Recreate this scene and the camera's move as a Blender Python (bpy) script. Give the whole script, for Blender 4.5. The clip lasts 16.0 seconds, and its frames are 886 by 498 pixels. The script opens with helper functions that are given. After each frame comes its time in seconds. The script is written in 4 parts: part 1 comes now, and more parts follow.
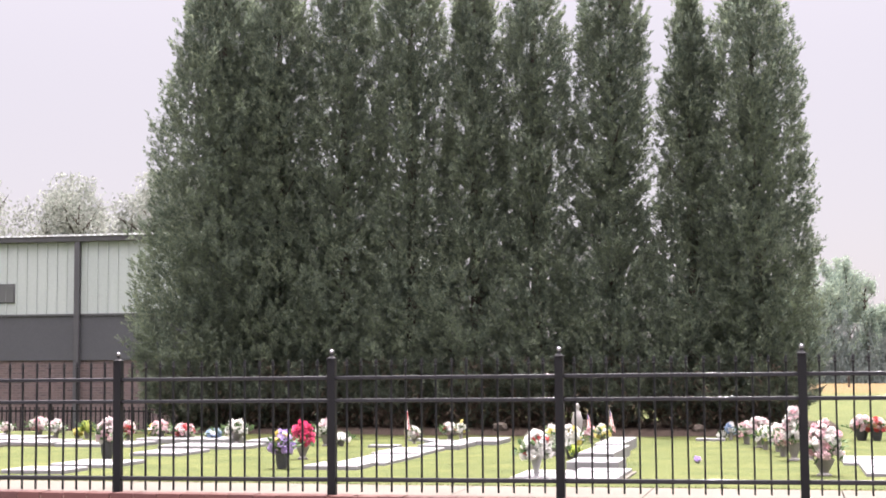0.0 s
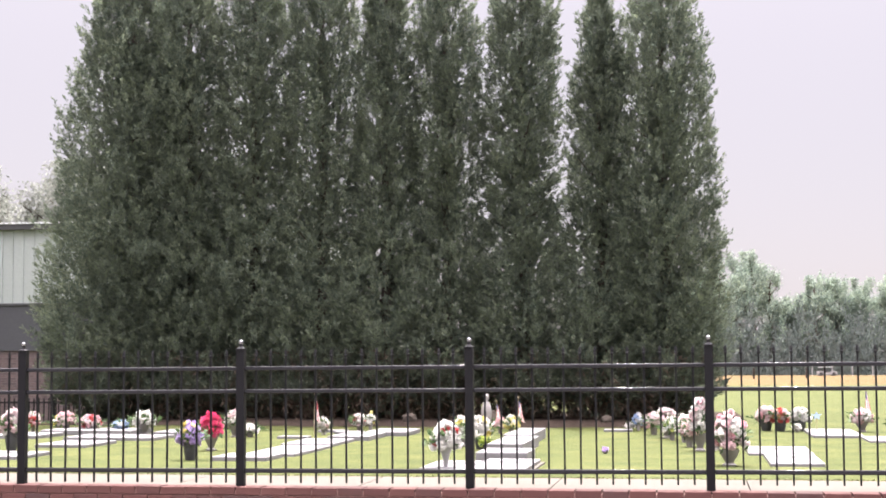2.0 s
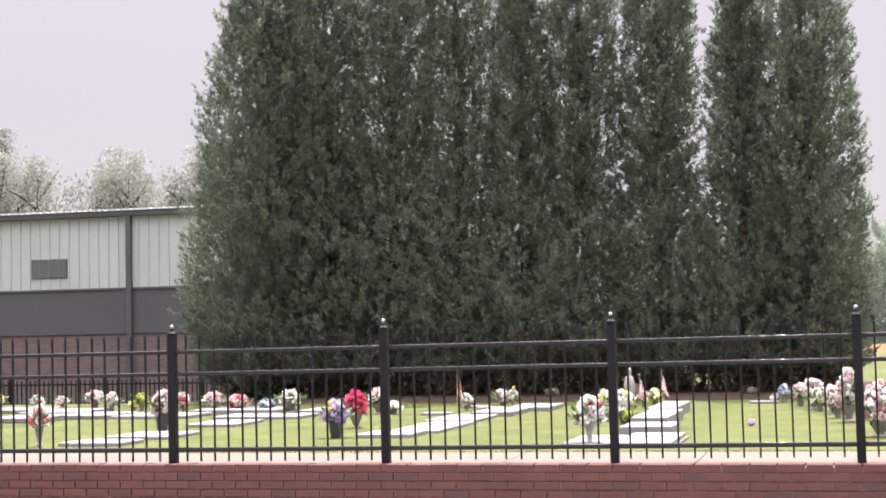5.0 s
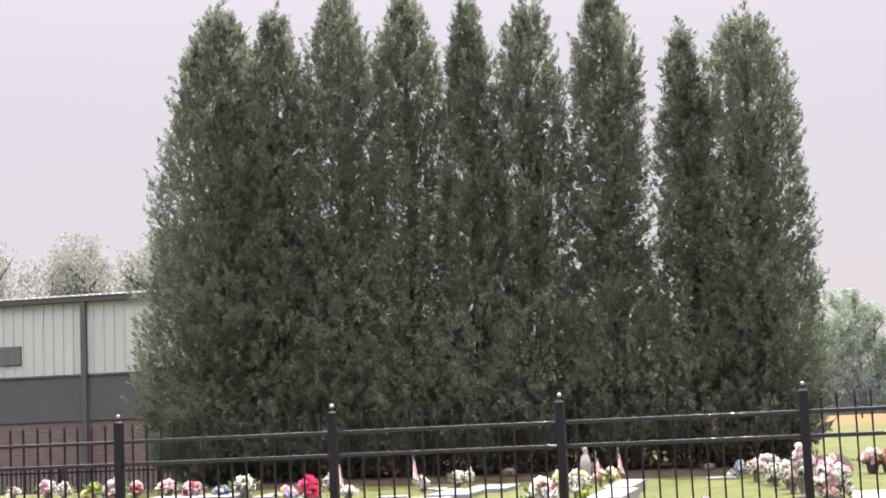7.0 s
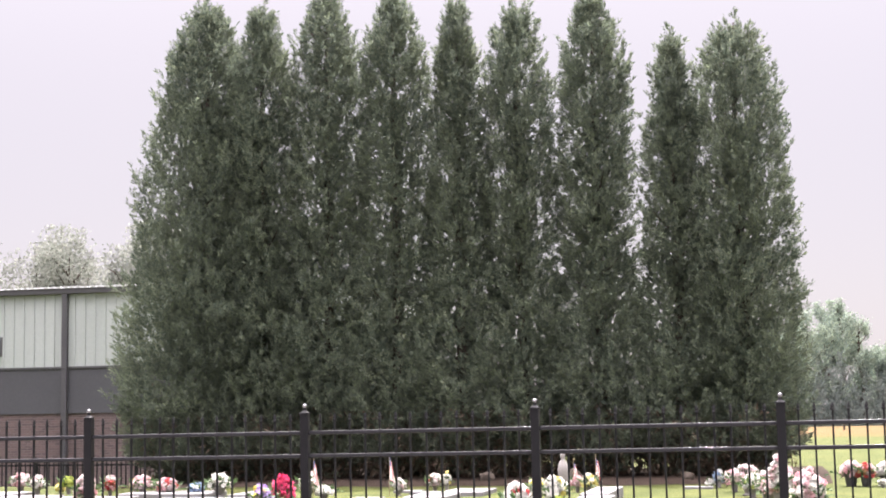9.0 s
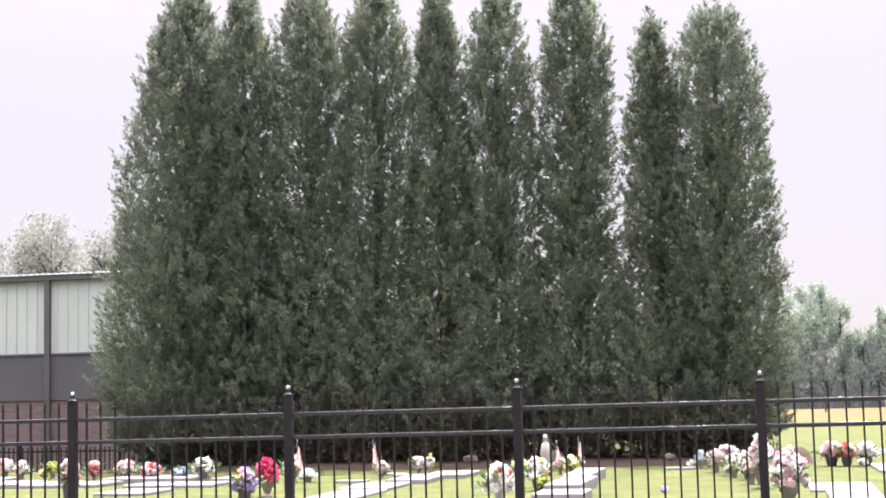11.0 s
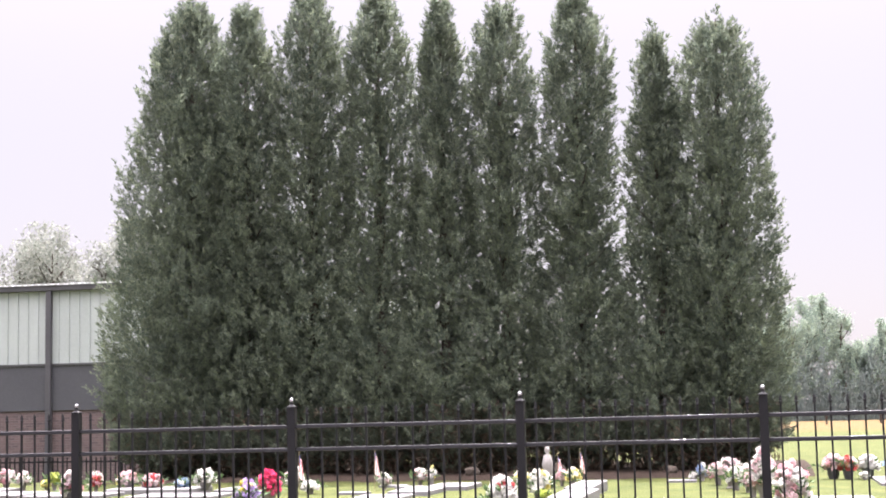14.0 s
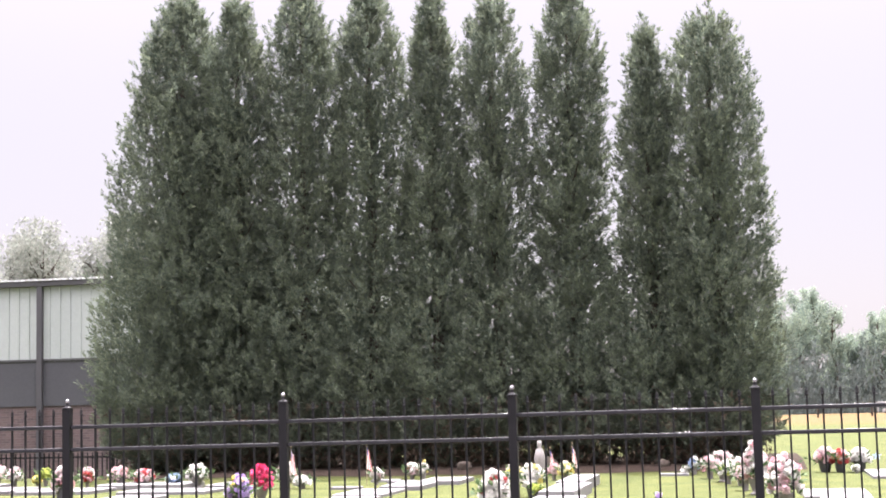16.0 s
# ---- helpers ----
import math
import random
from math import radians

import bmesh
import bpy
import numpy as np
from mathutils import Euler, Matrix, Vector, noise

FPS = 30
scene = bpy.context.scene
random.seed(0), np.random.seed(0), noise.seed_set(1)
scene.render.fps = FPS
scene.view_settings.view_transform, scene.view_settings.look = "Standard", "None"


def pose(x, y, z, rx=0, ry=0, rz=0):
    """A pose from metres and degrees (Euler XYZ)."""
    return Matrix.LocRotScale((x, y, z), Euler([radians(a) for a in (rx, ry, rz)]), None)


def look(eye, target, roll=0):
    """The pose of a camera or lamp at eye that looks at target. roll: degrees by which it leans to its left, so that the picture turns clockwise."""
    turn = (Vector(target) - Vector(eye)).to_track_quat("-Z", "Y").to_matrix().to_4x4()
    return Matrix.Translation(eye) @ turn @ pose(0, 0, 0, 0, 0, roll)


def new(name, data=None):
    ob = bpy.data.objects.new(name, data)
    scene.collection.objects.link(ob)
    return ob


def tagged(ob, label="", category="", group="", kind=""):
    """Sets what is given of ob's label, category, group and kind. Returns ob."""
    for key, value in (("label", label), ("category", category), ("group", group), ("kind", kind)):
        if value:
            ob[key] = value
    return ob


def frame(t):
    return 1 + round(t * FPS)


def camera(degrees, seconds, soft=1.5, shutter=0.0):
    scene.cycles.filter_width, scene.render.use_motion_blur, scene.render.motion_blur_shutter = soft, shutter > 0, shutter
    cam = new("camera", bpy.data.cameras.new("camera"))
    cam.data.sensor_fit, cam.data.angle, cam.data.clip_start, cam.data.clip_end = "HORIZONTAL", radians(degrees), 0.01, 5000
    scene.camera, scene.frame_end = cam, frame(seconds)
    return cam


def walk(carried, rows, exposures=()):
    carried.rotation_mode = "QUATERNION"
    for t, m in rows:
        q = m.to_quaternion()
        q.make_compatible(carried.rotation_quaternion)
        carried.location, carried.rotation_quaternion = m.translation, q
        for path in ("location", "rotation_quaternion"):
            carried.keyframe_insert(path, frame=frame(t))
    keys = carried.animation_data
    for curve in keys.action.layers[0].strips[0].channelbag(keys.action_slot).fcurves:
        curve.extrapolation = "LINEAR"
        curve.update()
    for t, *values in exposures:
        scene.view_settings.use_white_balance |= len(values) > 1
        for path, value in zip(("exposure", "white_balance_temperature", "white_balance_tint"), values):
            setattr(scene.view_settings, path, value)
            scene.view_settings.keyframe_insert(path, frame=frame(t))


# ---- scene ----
cam = camera(31.83, 16.0, soft=1.8)
PATH = [
    (0, (2.646, -11.957, 0.995), (-1.672, 7.511, 2.532), -0.25),
    (0.5, (2.654, -11.948, 0.997), (-1.840, 7.501, 2.236), -0.19),
    (1, (2.663, -11.955, 1.004), (-1.401, 7.579, 2.386), 0.09),
    (1.5, (2.659, -11.958, 0.998), (-0.787, 7.692, 2.426), 0.33),
    (2, (2.642, -11.954, 0.988), (-0.546, 7.738, 2.414), -0.16),
    (2.5, (2.634, -11.955, 0.990), (-0.778, 7.704, 2.364), -0.61),
    (3, (2.638, -11.949, 0.993), (-1.078, 7.667, 2.174), -0.23),
    (3.5, (2.634, -11.954, 0.990), (-1.242, 7.640, 2.030), -0.37),
    (4, (2.632, -11.962, 0.988), (-2.103, 7.448, 1.891), -0.99),
    (4.2, (2.621, -11.966, 0.985), (-2.488, 7.347, 1.938), -0.78),
    (6.3, (2.702, -11.910, 1.045), (-1.700, 7.533, 2.652), -1.78),
    (6.5, (2.717, -11.932, 1.048), (-1.613, 7.509, 2.865), -1.43),
    (7, (2.738, -11.915, 1.036), (-1.652, 7.482, 3.150), -2.38),
    (7.5, (2.747, -11.920, 1.054), (-1.760, 7.453, 3.145), -2.87),
    (8, (2.762, -11.840, 1.031), (-1.900, 7.486, 3.217), 1.60),
    (8.5, (2.766, -11.774, 1.049), (-1.779, 7.596, 3.082), -0.68),
    (9, (2.782, -11.774, 1.043), (-1.455, 7.656, 3.174), -0.97),
    (11.3, (2.802, -11.830, 1.002), (-1.126, 7.686, 2.924), -1.49),
    (11.5, (2.799, -11.822, 1.011), (-0.967, 7.727, 2.923), -1.52),
    (12, (2.791, -11.800, 1.012), (-0.979, 7.750, 2.905), -1.21),
    (12.5, (2.777, -11.813, 1.017), (-0.943, 7.738, 2.997), -1.16),
    (13, (2.774, -11.822, 1.025), (-0.163, 7.857, 3.050), -1.44),
    (13.5, (2.769, -11.860, 1.023), (-1.013, 7.680, 2.992), -1.02),
    (14, (2.783, -11.864, 1.018), (-1.245, 7.615, 3.102), -1.18),
    (14.5, (2.782, -11.848, 1.018), (-1.166, 7.671, 2.866), -0.97),
    (15, (2.780, -11.834, 1.016), (-1.004, 7.710, 2.938), -1.20),
    (15.5, (2.788, -11.839, 1.016), (-0.861, 7.721, 3.043), -1.60),
    (16, (2.778, -11.837, 1.017), (-1.147, 7.671, 3.028), -1.36),
]
walk(cam, [(t, look(eye, target, roll)) for t, eye, target, roll in PATH], [(0, 2.56, 6480, 16), (4, 2.5, 6480, 16), (6.4, 2.38, 6580, 16), (7.2, 2.46, 6580, 16), (9, 2.58, 6530, 16), (11.5, 2.72, 6400, 17), (16, 2.72, 6400, 17)])

# ---- world and sun: hazy summer noon, sun high behind the row of cypresses ----
SUN_WAY = Vector((0.005, 0.42, 0.9)).normalized()
world = bpy.data.worlds.new("hazy_sky")
scene.world = world
world.use_nodes = True
wn, wl = world.node_tree.nodes, world.node_tree.links
wn.clear()
sky = wn.new("ShaderNodeTexSky")
sky.sky_type, sky.sun_disc = "NISHITA", False
sky.sun_elevation = math.asin(SUN_WAY.z)
sky.sun_rotation = math.atan2(SUN_WAY.x, SUN_WAY.y)
sky.air_density, sky.dust_density = 1.0, 1.5
bg_sky, bg_haze, both, wout = wn.new("ShaderNodeBackground"), wn.new("ShaderNodeBackground"), wn.new("ShaderNodeAddShader"), wn.new("ShaderNodeOutputWorld")
bg_sky.inputs[1].default_value = 0.004
bg_haze.inputs[0].default_value = (1.0, 0.935, 0.975, 1)
# hazy sky, brighter towards the zenith as an overcast one is
coord, part_up, gain = wn.new("ShaderNodeTexCoord"), wn.new("ShaderNodeSeparateXYZ"), wn.new("ShaderNodeMapRange")
wl.new(coord.outputs["Generated"], part_up.inputs[0])
rise = wn.new("ShaderNodeMath")
rise.operation, rise.use_clamp = "MULTIPLY", True
wl.new(part_up.outputs[2], rise.inputs[0])
wl.new(part_up.outputs[2], rise.inputs[1])
steep = wn.new("ShaderNodeMath")
steep.operation = "MULTIPLY"
wl.new(rise.outputs[0], steep.inputs[0])
wl.new(rise.outputs[0], steep.inputs[1])
wl.new(steep.outputs[0], gain.inputs[0])
gain.inputs[1].default_value, gain.inputs[2].default_value = 0.0, 1.0
gain.inputs[3].default_value, gain.inputs[4].default_value = 0.121, 3.9
wl.new(gain.outputs[0], bg_haze.inputs[1])
wl.new(sky.outputs[0], bg_sky.inputs[0])
wl.new(bg_sky.outputs[0], both.inputs[0])
wl.new(bg_haze.outputs[0], both.inputs[1])
wl.new(both.outputs[0], wout.inputs[0])
sun = new("sun", bpy.data.lights.new("sun", "SUN"))
sun.data.energy, sun.data.angle, sun.data.color = 2.5, radians(0.6), (1.0, 0.96, 0.89)
sun.matrix_world = look(SUN_WAY * 60, (0, 0, 0))


# ---- materials ----
def material(name, stops, rough=0.7, metal=0.0, scale=6.0, fine=60.0, bump=0.2, spec=0.4, random_mix=0.0, island=False, translucent=0.0):
    """Colour from large patches and fine grain; random_mix varies each piece."""
    m = bpy.data.materials.new(name)
    m.use_nodes = True
    n, l = m.node_tree.nodes, m.node_tree.links
    b = n["Principled BSDF"]
    tc = n.new("ShaderNodeTexCoord")
    big, small = n.new("ShaderNodeTexNoise"), n.new("ShaderNodeTexNoise")
    big.inputs["Scale"].default_value, small.inputs["Scale"].default_value = scale, fine
    big.inputs["Detail"].default_value, small.inputs["Detail"].default_value = 4, 3
    for t in (big, small):
        l.new(tc.outputs["Object"], t.inputs["Vector"])
    add = n.new("ShaderNodeMath")
    add.operation = "MULTIPLY_ADD"
    add.inputs[1].default_value = 0.45
    l.new(small.outputs[0], add.inputs[0])
    half = n.new("ShaderNodeMath")
    half.operation = "MULTIPLY"
    half.inputs[1].default_value = 0.55
    l.new(big.outputs[0], half.inputs[0])
    l.new(half.outputs[0], add.inputs[2])
    value = add.outputs[0]
    if random_mix:
        if island:
            geo = n.new("ShaderNodeNewGeometry")
            rnd = geo.outputs["Random Per Island"]
        else:
            info = n.new("ShaderNodeObjectInfo")
            rnd = info.outputs["Random"]
        mix = n.new("ShaderNodeMix")
        mix.inputs[0].default_value = random_mix
        l.new(value, mix.inputs[2])
        l.new(rnd, mix.inputs[3])
        value = mix.outputs[0]
    ramp = n.new("ShaderNodeValToRGB")
    while len(ramp.color_ramp.elements) < len(stops):
        ramp.color_ramp.elements.new(0.5)
    low, high = (0.05, 0.95) if random_mix > 0.5 else (0.3, 0.7)
    for k, (e, c) in enumerate(zip(ramp.color_ramp.elements, stops)):
        e.position = low + (high - low) * k / max(1, len(stops) - 1)
        e.color = (*c, 1)
    l.new(value, ramp.inputs[0])
    l.new(ramp.outputs[0], b.inputs["Base Color"])
    b.inputs["Roughness"].default_value = rough
    b.inputs["Metallic"].default_value = metal
    b.inputs["Specular IOR Level"].default_value = spec
    if bump:
        bp = n.new("ShaderNodeBump")
        bp.inputs["Strength"].default_value = bump
        bp.inputs["Distance"].default_value = 0.01
        l.new(small.outputs[0], bp.inputs["Height"])
        l.new(bp.outputs[0], b.inputs["Normal"])
    if translucent:
        tr, mx = n.new("ShaderNodeBsdfTranslucent"), n.new("ShaderNodeMixShader")
        l.new(ramp.outputs[0], tr.inputs[0])
        mx.inputs[0].default_value = translucent
        l.new(b.outputs[0], mx.inputs[1])
        l.new(tr.outputs[0], mx.inputs[2])
        l.new(mx.outputs[0], n["Material Output"].inputs[0])
    return m


M_BLACK = material("black_powder_coat", [(0.0034, 0.0034, 0.0042), (0.0076, 0.0076, 0.0088)], 0.5, 0.0, 3, 120, 0.06, 0.14)
M_GLOSS = material("glossy_black_coat", [(0.006, 0.006, 0.008), (0.012, 0.012, 0.014)], 0.13, 0.0, 3, 60, 0.0, 0.28)
M_BRICK = material("red_brick", [(0.042, 0.032, 0.031), (0.069, 0.030, 0.027), (0.077, 0.033, 0.029), (0.086, 0.039, 0.034)], 0.85, 0, 9, 90, 0.5, 0.25, 0.6)
M_MORTAR = material("mortar", [(0.125, 0.072, 0.062), (0.26, 0.165, 0.145)], 0.95, 0, 4, 80, 0.4, 0.2)
M_CONCRETE = material("pale_concrete", [(0.0640, 0.0574, 0.0459), (0.0771, 0.0689, 0.0570), (0.0853, 0.0771, 0.0654)], 0.9, 0, 1.5, 40, 0.3, 0.2)
M_STONE = material("pale_granite", [(0.1134, 0.1100, 0.1141), (0.1408, 0.1381, 0.1418), (0.1602, 0.1581, 0.1601)], 0.55, 0, 3, 150, 0.1, 0.4)
M_STONE_DARK = material("grey_granite", [(0.098, 0.098, 0.105), (0.154, 0.1505, 0.154)], 0.5, 0, 5, 150, 0.1, 0.4)
M_BARK = material("bark", [(0.035, 0.029, 0.024), (0.075, 0.06, 0.05)], 0.95, 0, 8, 50, 0.8, 0.1)
M_MULCH = material("mulch", [(0.0090, 0.0065, 0.0052), (0.0248, 0.0174, 0.0130), (0.0405, 0.0287, 0.0217)], 0.97, 0, 5, 45, 0.9, 0.1)
M_CYPRESS = material("cypress_leaf", [(0.064, 0.083, 0.066), (0.096, 0.120, 0.092), (0.126, 0.150, 0.106), (0.162, 0.188, 0.122)], 0.75, 0, 1.2, 9, 0, 0.12, 0.35, True, 0.5)
M_CYPRESS_DEAD = material("cypress_dry_leaf", [(0.055, 0.04, 0.03), (0.13, 0.098, 0.07)], 0.8, 0, 2, 9, 0, 0.2, 0.4, True, 0.2)
# far foliage: aerial haze is mixed into both leaf colours, paler than real leaves
M_LEAF = material("hazed_broad_leaf", [(0.1365, 0.1820, 0.1549), (0.2134, 0.2698, 0.2166), (0.3041, 0.3621, 0.2623)], 0.8, 0, 0.4, 3, 0, 0.1, 0.3, True, 0.34)
M_LEAF_HAZED = material("hazed_pale_broad_leaf", [(0.1360, 0.1501, 0.1319), (0.1880, 0.2034, 0.1756), (0.2400, 0.2517, 0.2192)], 0.8, 0, 0.4, 3, 0, 0.1, 0.3, True, 0.5)
# darker and bluer than the crowns: their shade is put into this colour
M_UNDER = material("shaded_understory_leaf", [(0.0896, 0.1120, 0.1058), (0.1296, 0.1536, 0.1393)], 0.8, 0, 0.4, 3, 0, 0.1, 0.15, True, 0.0)
M_BLADE = material("grass_blade", [(0.04, 0.05, 0.016), (0.08, 0.09, 0.03), (0.12, 0.115, 0.05)], 0.6, 0, 2, 20, 0, 0.3, 0.5, True, 0.35)
M_METAL_WHITE = material("white_ribbed_siding", [(0.234, 0.262, 0.254), (0.285, 0.314, 0.303)], 0.5, 0, 0.6, 20, 0.03, 0.4)
M_METAL_DARK = material("dark_grey_siding", [(0.034, 0.0355, 0.042), (0.049, 0.051, 0.058)], 0.5, 0, 0.6, 20, 0.03, 0.4)
M_TRIM = material("dark_trim", [(0.035, 0.035, 0.04), (0.05, 0.05, 0.055)], 0.45, 0, 2, 30, 0.03, 0.4)
M_ROOF = material("galvanised_roof", [(0.45, 0.46, 0.47), (0.62, 0.63, 0.64)], 0.4, 0.6, 1, 20, 0.05, 0.5)
M_LOUVRE = material("louvre_grey", [(0.06, 0.063, 0.066), (0.09, 0.093, 0.096)], 0.5, 0, 3, 30, 0.03, 0.4)
M_BOUNCE = material("bounce_concrete", [(0.14, 0.13, 0.12), (0.18, 0.17, 0.16)], 0.9, 0, 1.5, 40, 0.3, 0.2)
M_ROAD = material("asphalt", [(0.09, 0.09, 0.09), (0.13, 0.13, 0.128)], 0.9, 0, 0.8, 90, 0.5, 0.3)
M_PINK = material("pink_petal", [(0.52, 0.29, 0.32), (0.6, 0.42, 0.44)], 0.6, 0, 20, 90, 0, 0.2, 0.5, False, 0.35)
M_HOT = material("hot_pink_petal", [(0.52, 0.05, 0.13), (0.6, 0.12, 0.23)], 0.6, 0, 20, 90, 0, 0.2, 0.5, False, 0.35)
M_ROSE = material("pale_rose_petal", [(0.52, 0.38, 0.40), (0.58, 0.49, 0.50)], 0.6, 0, 20, 90, 0, 0.2, 0.5, False, 0.35)
M_WHITE = material("white_petal", [(0.552, 0.541, 0.519), (0.662, 0.651, 0.629)], 0.6, 0, 20, 90, 0, 0.2, 0.5, False, 0.35)
M_RED = material("red_petal", [(0.346, 0.038, 0.048), (0.432, 0.086, 0.086)], 0.6, 0, 20, 90, 0, 0.2, 0.5, False, 0.35)
M_YELLOW = material("yellow_petal", [(0.540, 0.468, 0.120), (0.624, 0.576, 0.264)], 0.6, 0, 20, 90, 0, 0.2, 0.5, False, 0.35)
M_LIME = material("lime_petal", [(0.324, 0.396, 0.084), (0.432, 0.480, 0.144)], 0.6, 0, 20, 90, 0, 0.2, 0.5, False, 0.35)
M_PURPLE = material("purple_petal", [(0.34, 0.24, 0.50), (0.46, 0.37, 0.58)], 0.6, 0, 20, 90, 0, 0.2, 0.5, False, 0.35)
M_BLUE = material("blue_petal", [(0.192, 0.264, 0.408), (0.288, 0.372, 0.504)], 0.6, 0, 20, 90, 0, 0.2, 0.5, False, 0.35)
M_ORANGE = material("orange_petal", [(0.384, 0.154, 0.096), (0.432, 0.211, 0.134)], 0.6, 0, 20, 90, 0, 0.2, 0.5, False, 0.35)
M_GREEN = material("artificial_leaf", [(0.04, 0.07, 0.03), (0.09, 0.14, 0.06)], 0.6, 0, 20, 90, 0, 0.3, 0.3, True, 0.3)
M_POT_DARK = material("dark_pot", [(0.025, 0.025, 0.03), (0.05, 0.05, 0.055)], 0.45, 0, 5, 60, 0.05, 0.5)
M_POT_STONE = material("stone_vase", [(0.16, 0.148, 0.14), (0.24, 0.228, 0.22)], 0.7, 0, 5, 60, 0.2, 0.3)
M_POT_WHITE = material("white_vase", [(0.288, 0.284, 0.288), (0.352, 0.348, 0.352)], 0.4, 0, 5, 60, 0.05, 0.4)
M_FLAG_RED = material("flag_red", [(0.36, 0.06, 0.07), (0.44, 0.1, 0.11)], 0.7, 0, 20, 90, 0, 0.2, 0, False, 0.3)
M_FLAG_WHITE = material("flag_white", [(0.75, 0.74, 0.74), (0.82, 0.81, 0.81)], 0.7, 0, 20, 90, 0, 0.2, 0, False, 0.3)
M_FLAG_BLUE = material("flag_blue", [(0.03, 0.05, 0.20), (0.06, 0.09, 0.28)], 0.7, 0, 20, 90, 0, 0.2, 0, False, 0.3)
M_SILVER = material("silver_finial", [(0.16, 0.16, 0.17), (0.24, 0.24, 0.25)], 0.22, 1.0, 10, 90, 0.05, 0.5)
M_SUN_PATCH = material("tan_sunlit_patch", [(0.045, 0.0375, 0.03), (0.075, 0.0625, 0.05)], 0.95, 0, 6, 40, 0.5, 0.2)
M_STICK = material("pale_stick", [(0.2025, 0.1620, 0.1080), (0.2475, 0.2070, 0.1440)], 0.7, 0, 20, 90, 0, 0.2)


def grass_ground():
    """Mown lawn that turns into a dry ochre field far off."""
    m = bpy.data.materials.new("lawn")
    m.use_nodes = True
    n, l = m.node_tree.nodes, m.node_tree.links
    b = n["Principled BSDF"]
    geo = n.new("ShaderNodeNewGeometry")
    sep = n.new("ShaderNodeSeparateXYZ")
    l.new(geo.outputs["Position"], sep.inputs[0])

    def noise_tex(scale, detail=4):
        t = n.new("ShaderNodeTexNoise")
        t.inputs["Scale"].default_value, t.inputs["Detail"].default_value = scale, detail
        l.new(geo.outputs["Position"], t.inputs["Vector"])
        return t.outputs[0]

    def ramp(value, stops):
        r = n.new("ShaderNodeValToRGB")
        while len(r.color_ramp.elements) < len(stops):
            r.color_ramp.elements.new(0.5)
        for e, (p, c) in zip(r.color_ramp.elements, stops):
            e.position, e.color = p, (*c, 1)
        l.new(value, r.inputs[0])
        return r.outputs[0]

    lawn = ramp(noise_tex(1.6, 7), [(0.3, (0.032, 0.043, 0.0095)), (0.5, (0.050, 0.060, 0.015)), (0.7, (0.070, 0.077, 0.023))])
    grain = ramp(noise_tex(38, 5), [(0.25, (0.55, 0.55, 0.5)), (0.75, (1.25, 1.25, 1.2))])
    dry = ramp(noise_tex(0.12), [(0.3, (0.066, 0.05, 0.018)), (0.5, (0.09, 0.058, 0.0215)), (0.72, (0.107, 0.062, 0.025))])
    wobble = n.new("ShaderNodeMath")
    wobble.operation = "MULTIPLY_ADD"
    wobble.inputs[1].default_value = 14.0
    l.new(noise_tex(0.08), wobble.inputs[0])
    l.new(sep.outputs[1], wobble.inputs[2])
    edge = n.new("ShaderNodeMapRange")
    edge.inputs[1].default_value, edge.inputs[2].default_value = 54, 64
    l.new(wobble.outputs[0], edge.inputs[0])
    mix = n.new("ShaderNodeMix")
    mix.data_type = "RGBA"
    l.new(edge.outputs[0], mix.inputs[0])
    l.new(lawn, mix.inputs[6])
    l.new(dry, mix.inputs[7])
    mul = n.new("ShaderNodeMix")
    mul.data_type, mul.blend_type = "RGBA", "MULTIPLY"
    mul.inputs[0].default_value = 1.0
    l.new(mix.outputs[2], mul.inputs[6])
    l.new(grain, mul.inputs[7])
    l.new(mul.outputs[2], b.inputs["Base Color"])
    b.inputs["Roughness"].default_value = 0.9
    b.inputs["Specular IOR Level"].default_value = 0.15
    bp = n.new("ShaderNodeBump")
    bp.inputs["Strength"].default_value, bp.inputs["Distance"].default_value = 0.6, 0.03
    l.new(noise_tex(60, 3), bp.inputs["Height"])
    l.new(bp.outputs[0], b.inputs["Normal"])
    return m


def brickwork_far():
    """Running-bond brick for a wall that is only seen from afar."""
    m = bpy.data.materials.new("far_brickwork")
    m.use_nodes = True
    n, l = m.node_tree.nodes, m.node_tree.links
    b = n["Principled BSDF"]
    tc, sep, com, br, ns, mx = (n.new(k) for k in ("ShaderNodeTexCoord", "ShaderNodeSeparateXYZ", "ShaderNodeCombineXYZ", "ShaderNodeTexBrick", "ShaderNodeTexNoise", "ShaderNodeMix"))
    l.new(tc.outputs["Object"], sep.inputs[0])
    l.new(sep.outputs[0], com.inputs[0])
    l.new(sep.outputs[2], com.inputs[1])
    l.new(com.outputs[0], br.inputs["Vector"])
    br.inputs["Scale"].default_value = 1.0
    br.inputs["Brick Width"].default_value, br.inputs["Row Height"].default_value, br.inputs["Mortar Size"].default_value = 0.205, 0.068, 0.006
    br.inputs["Color1"].default_value = (0.052, 0.037, 0.039, 1)
    br.inputs["Color2"].default_value = (0.082, 0.055, 0.054, 1)
    br.inputs["Mortar"].default_value = (0.10, 0.085, 0.08, 1)
    ns.inputs["Scale"].default_value = 1.4
    mx.data_type, mx.blend_type = "RGBA", "OVERLAY"
    mx.inputs[0].default_value = 0.35
    l.new(br.outputs[0], mx.inputs[6])
    l.new(ns.outputs[0], mx.inputs[7])
    l.new(mx.outputs[2], b.inputs["Base Color"])
    b.inputs["Roughness"].default_value = 0.9
    return m


M_BRICK_FAR = brickwork_far()
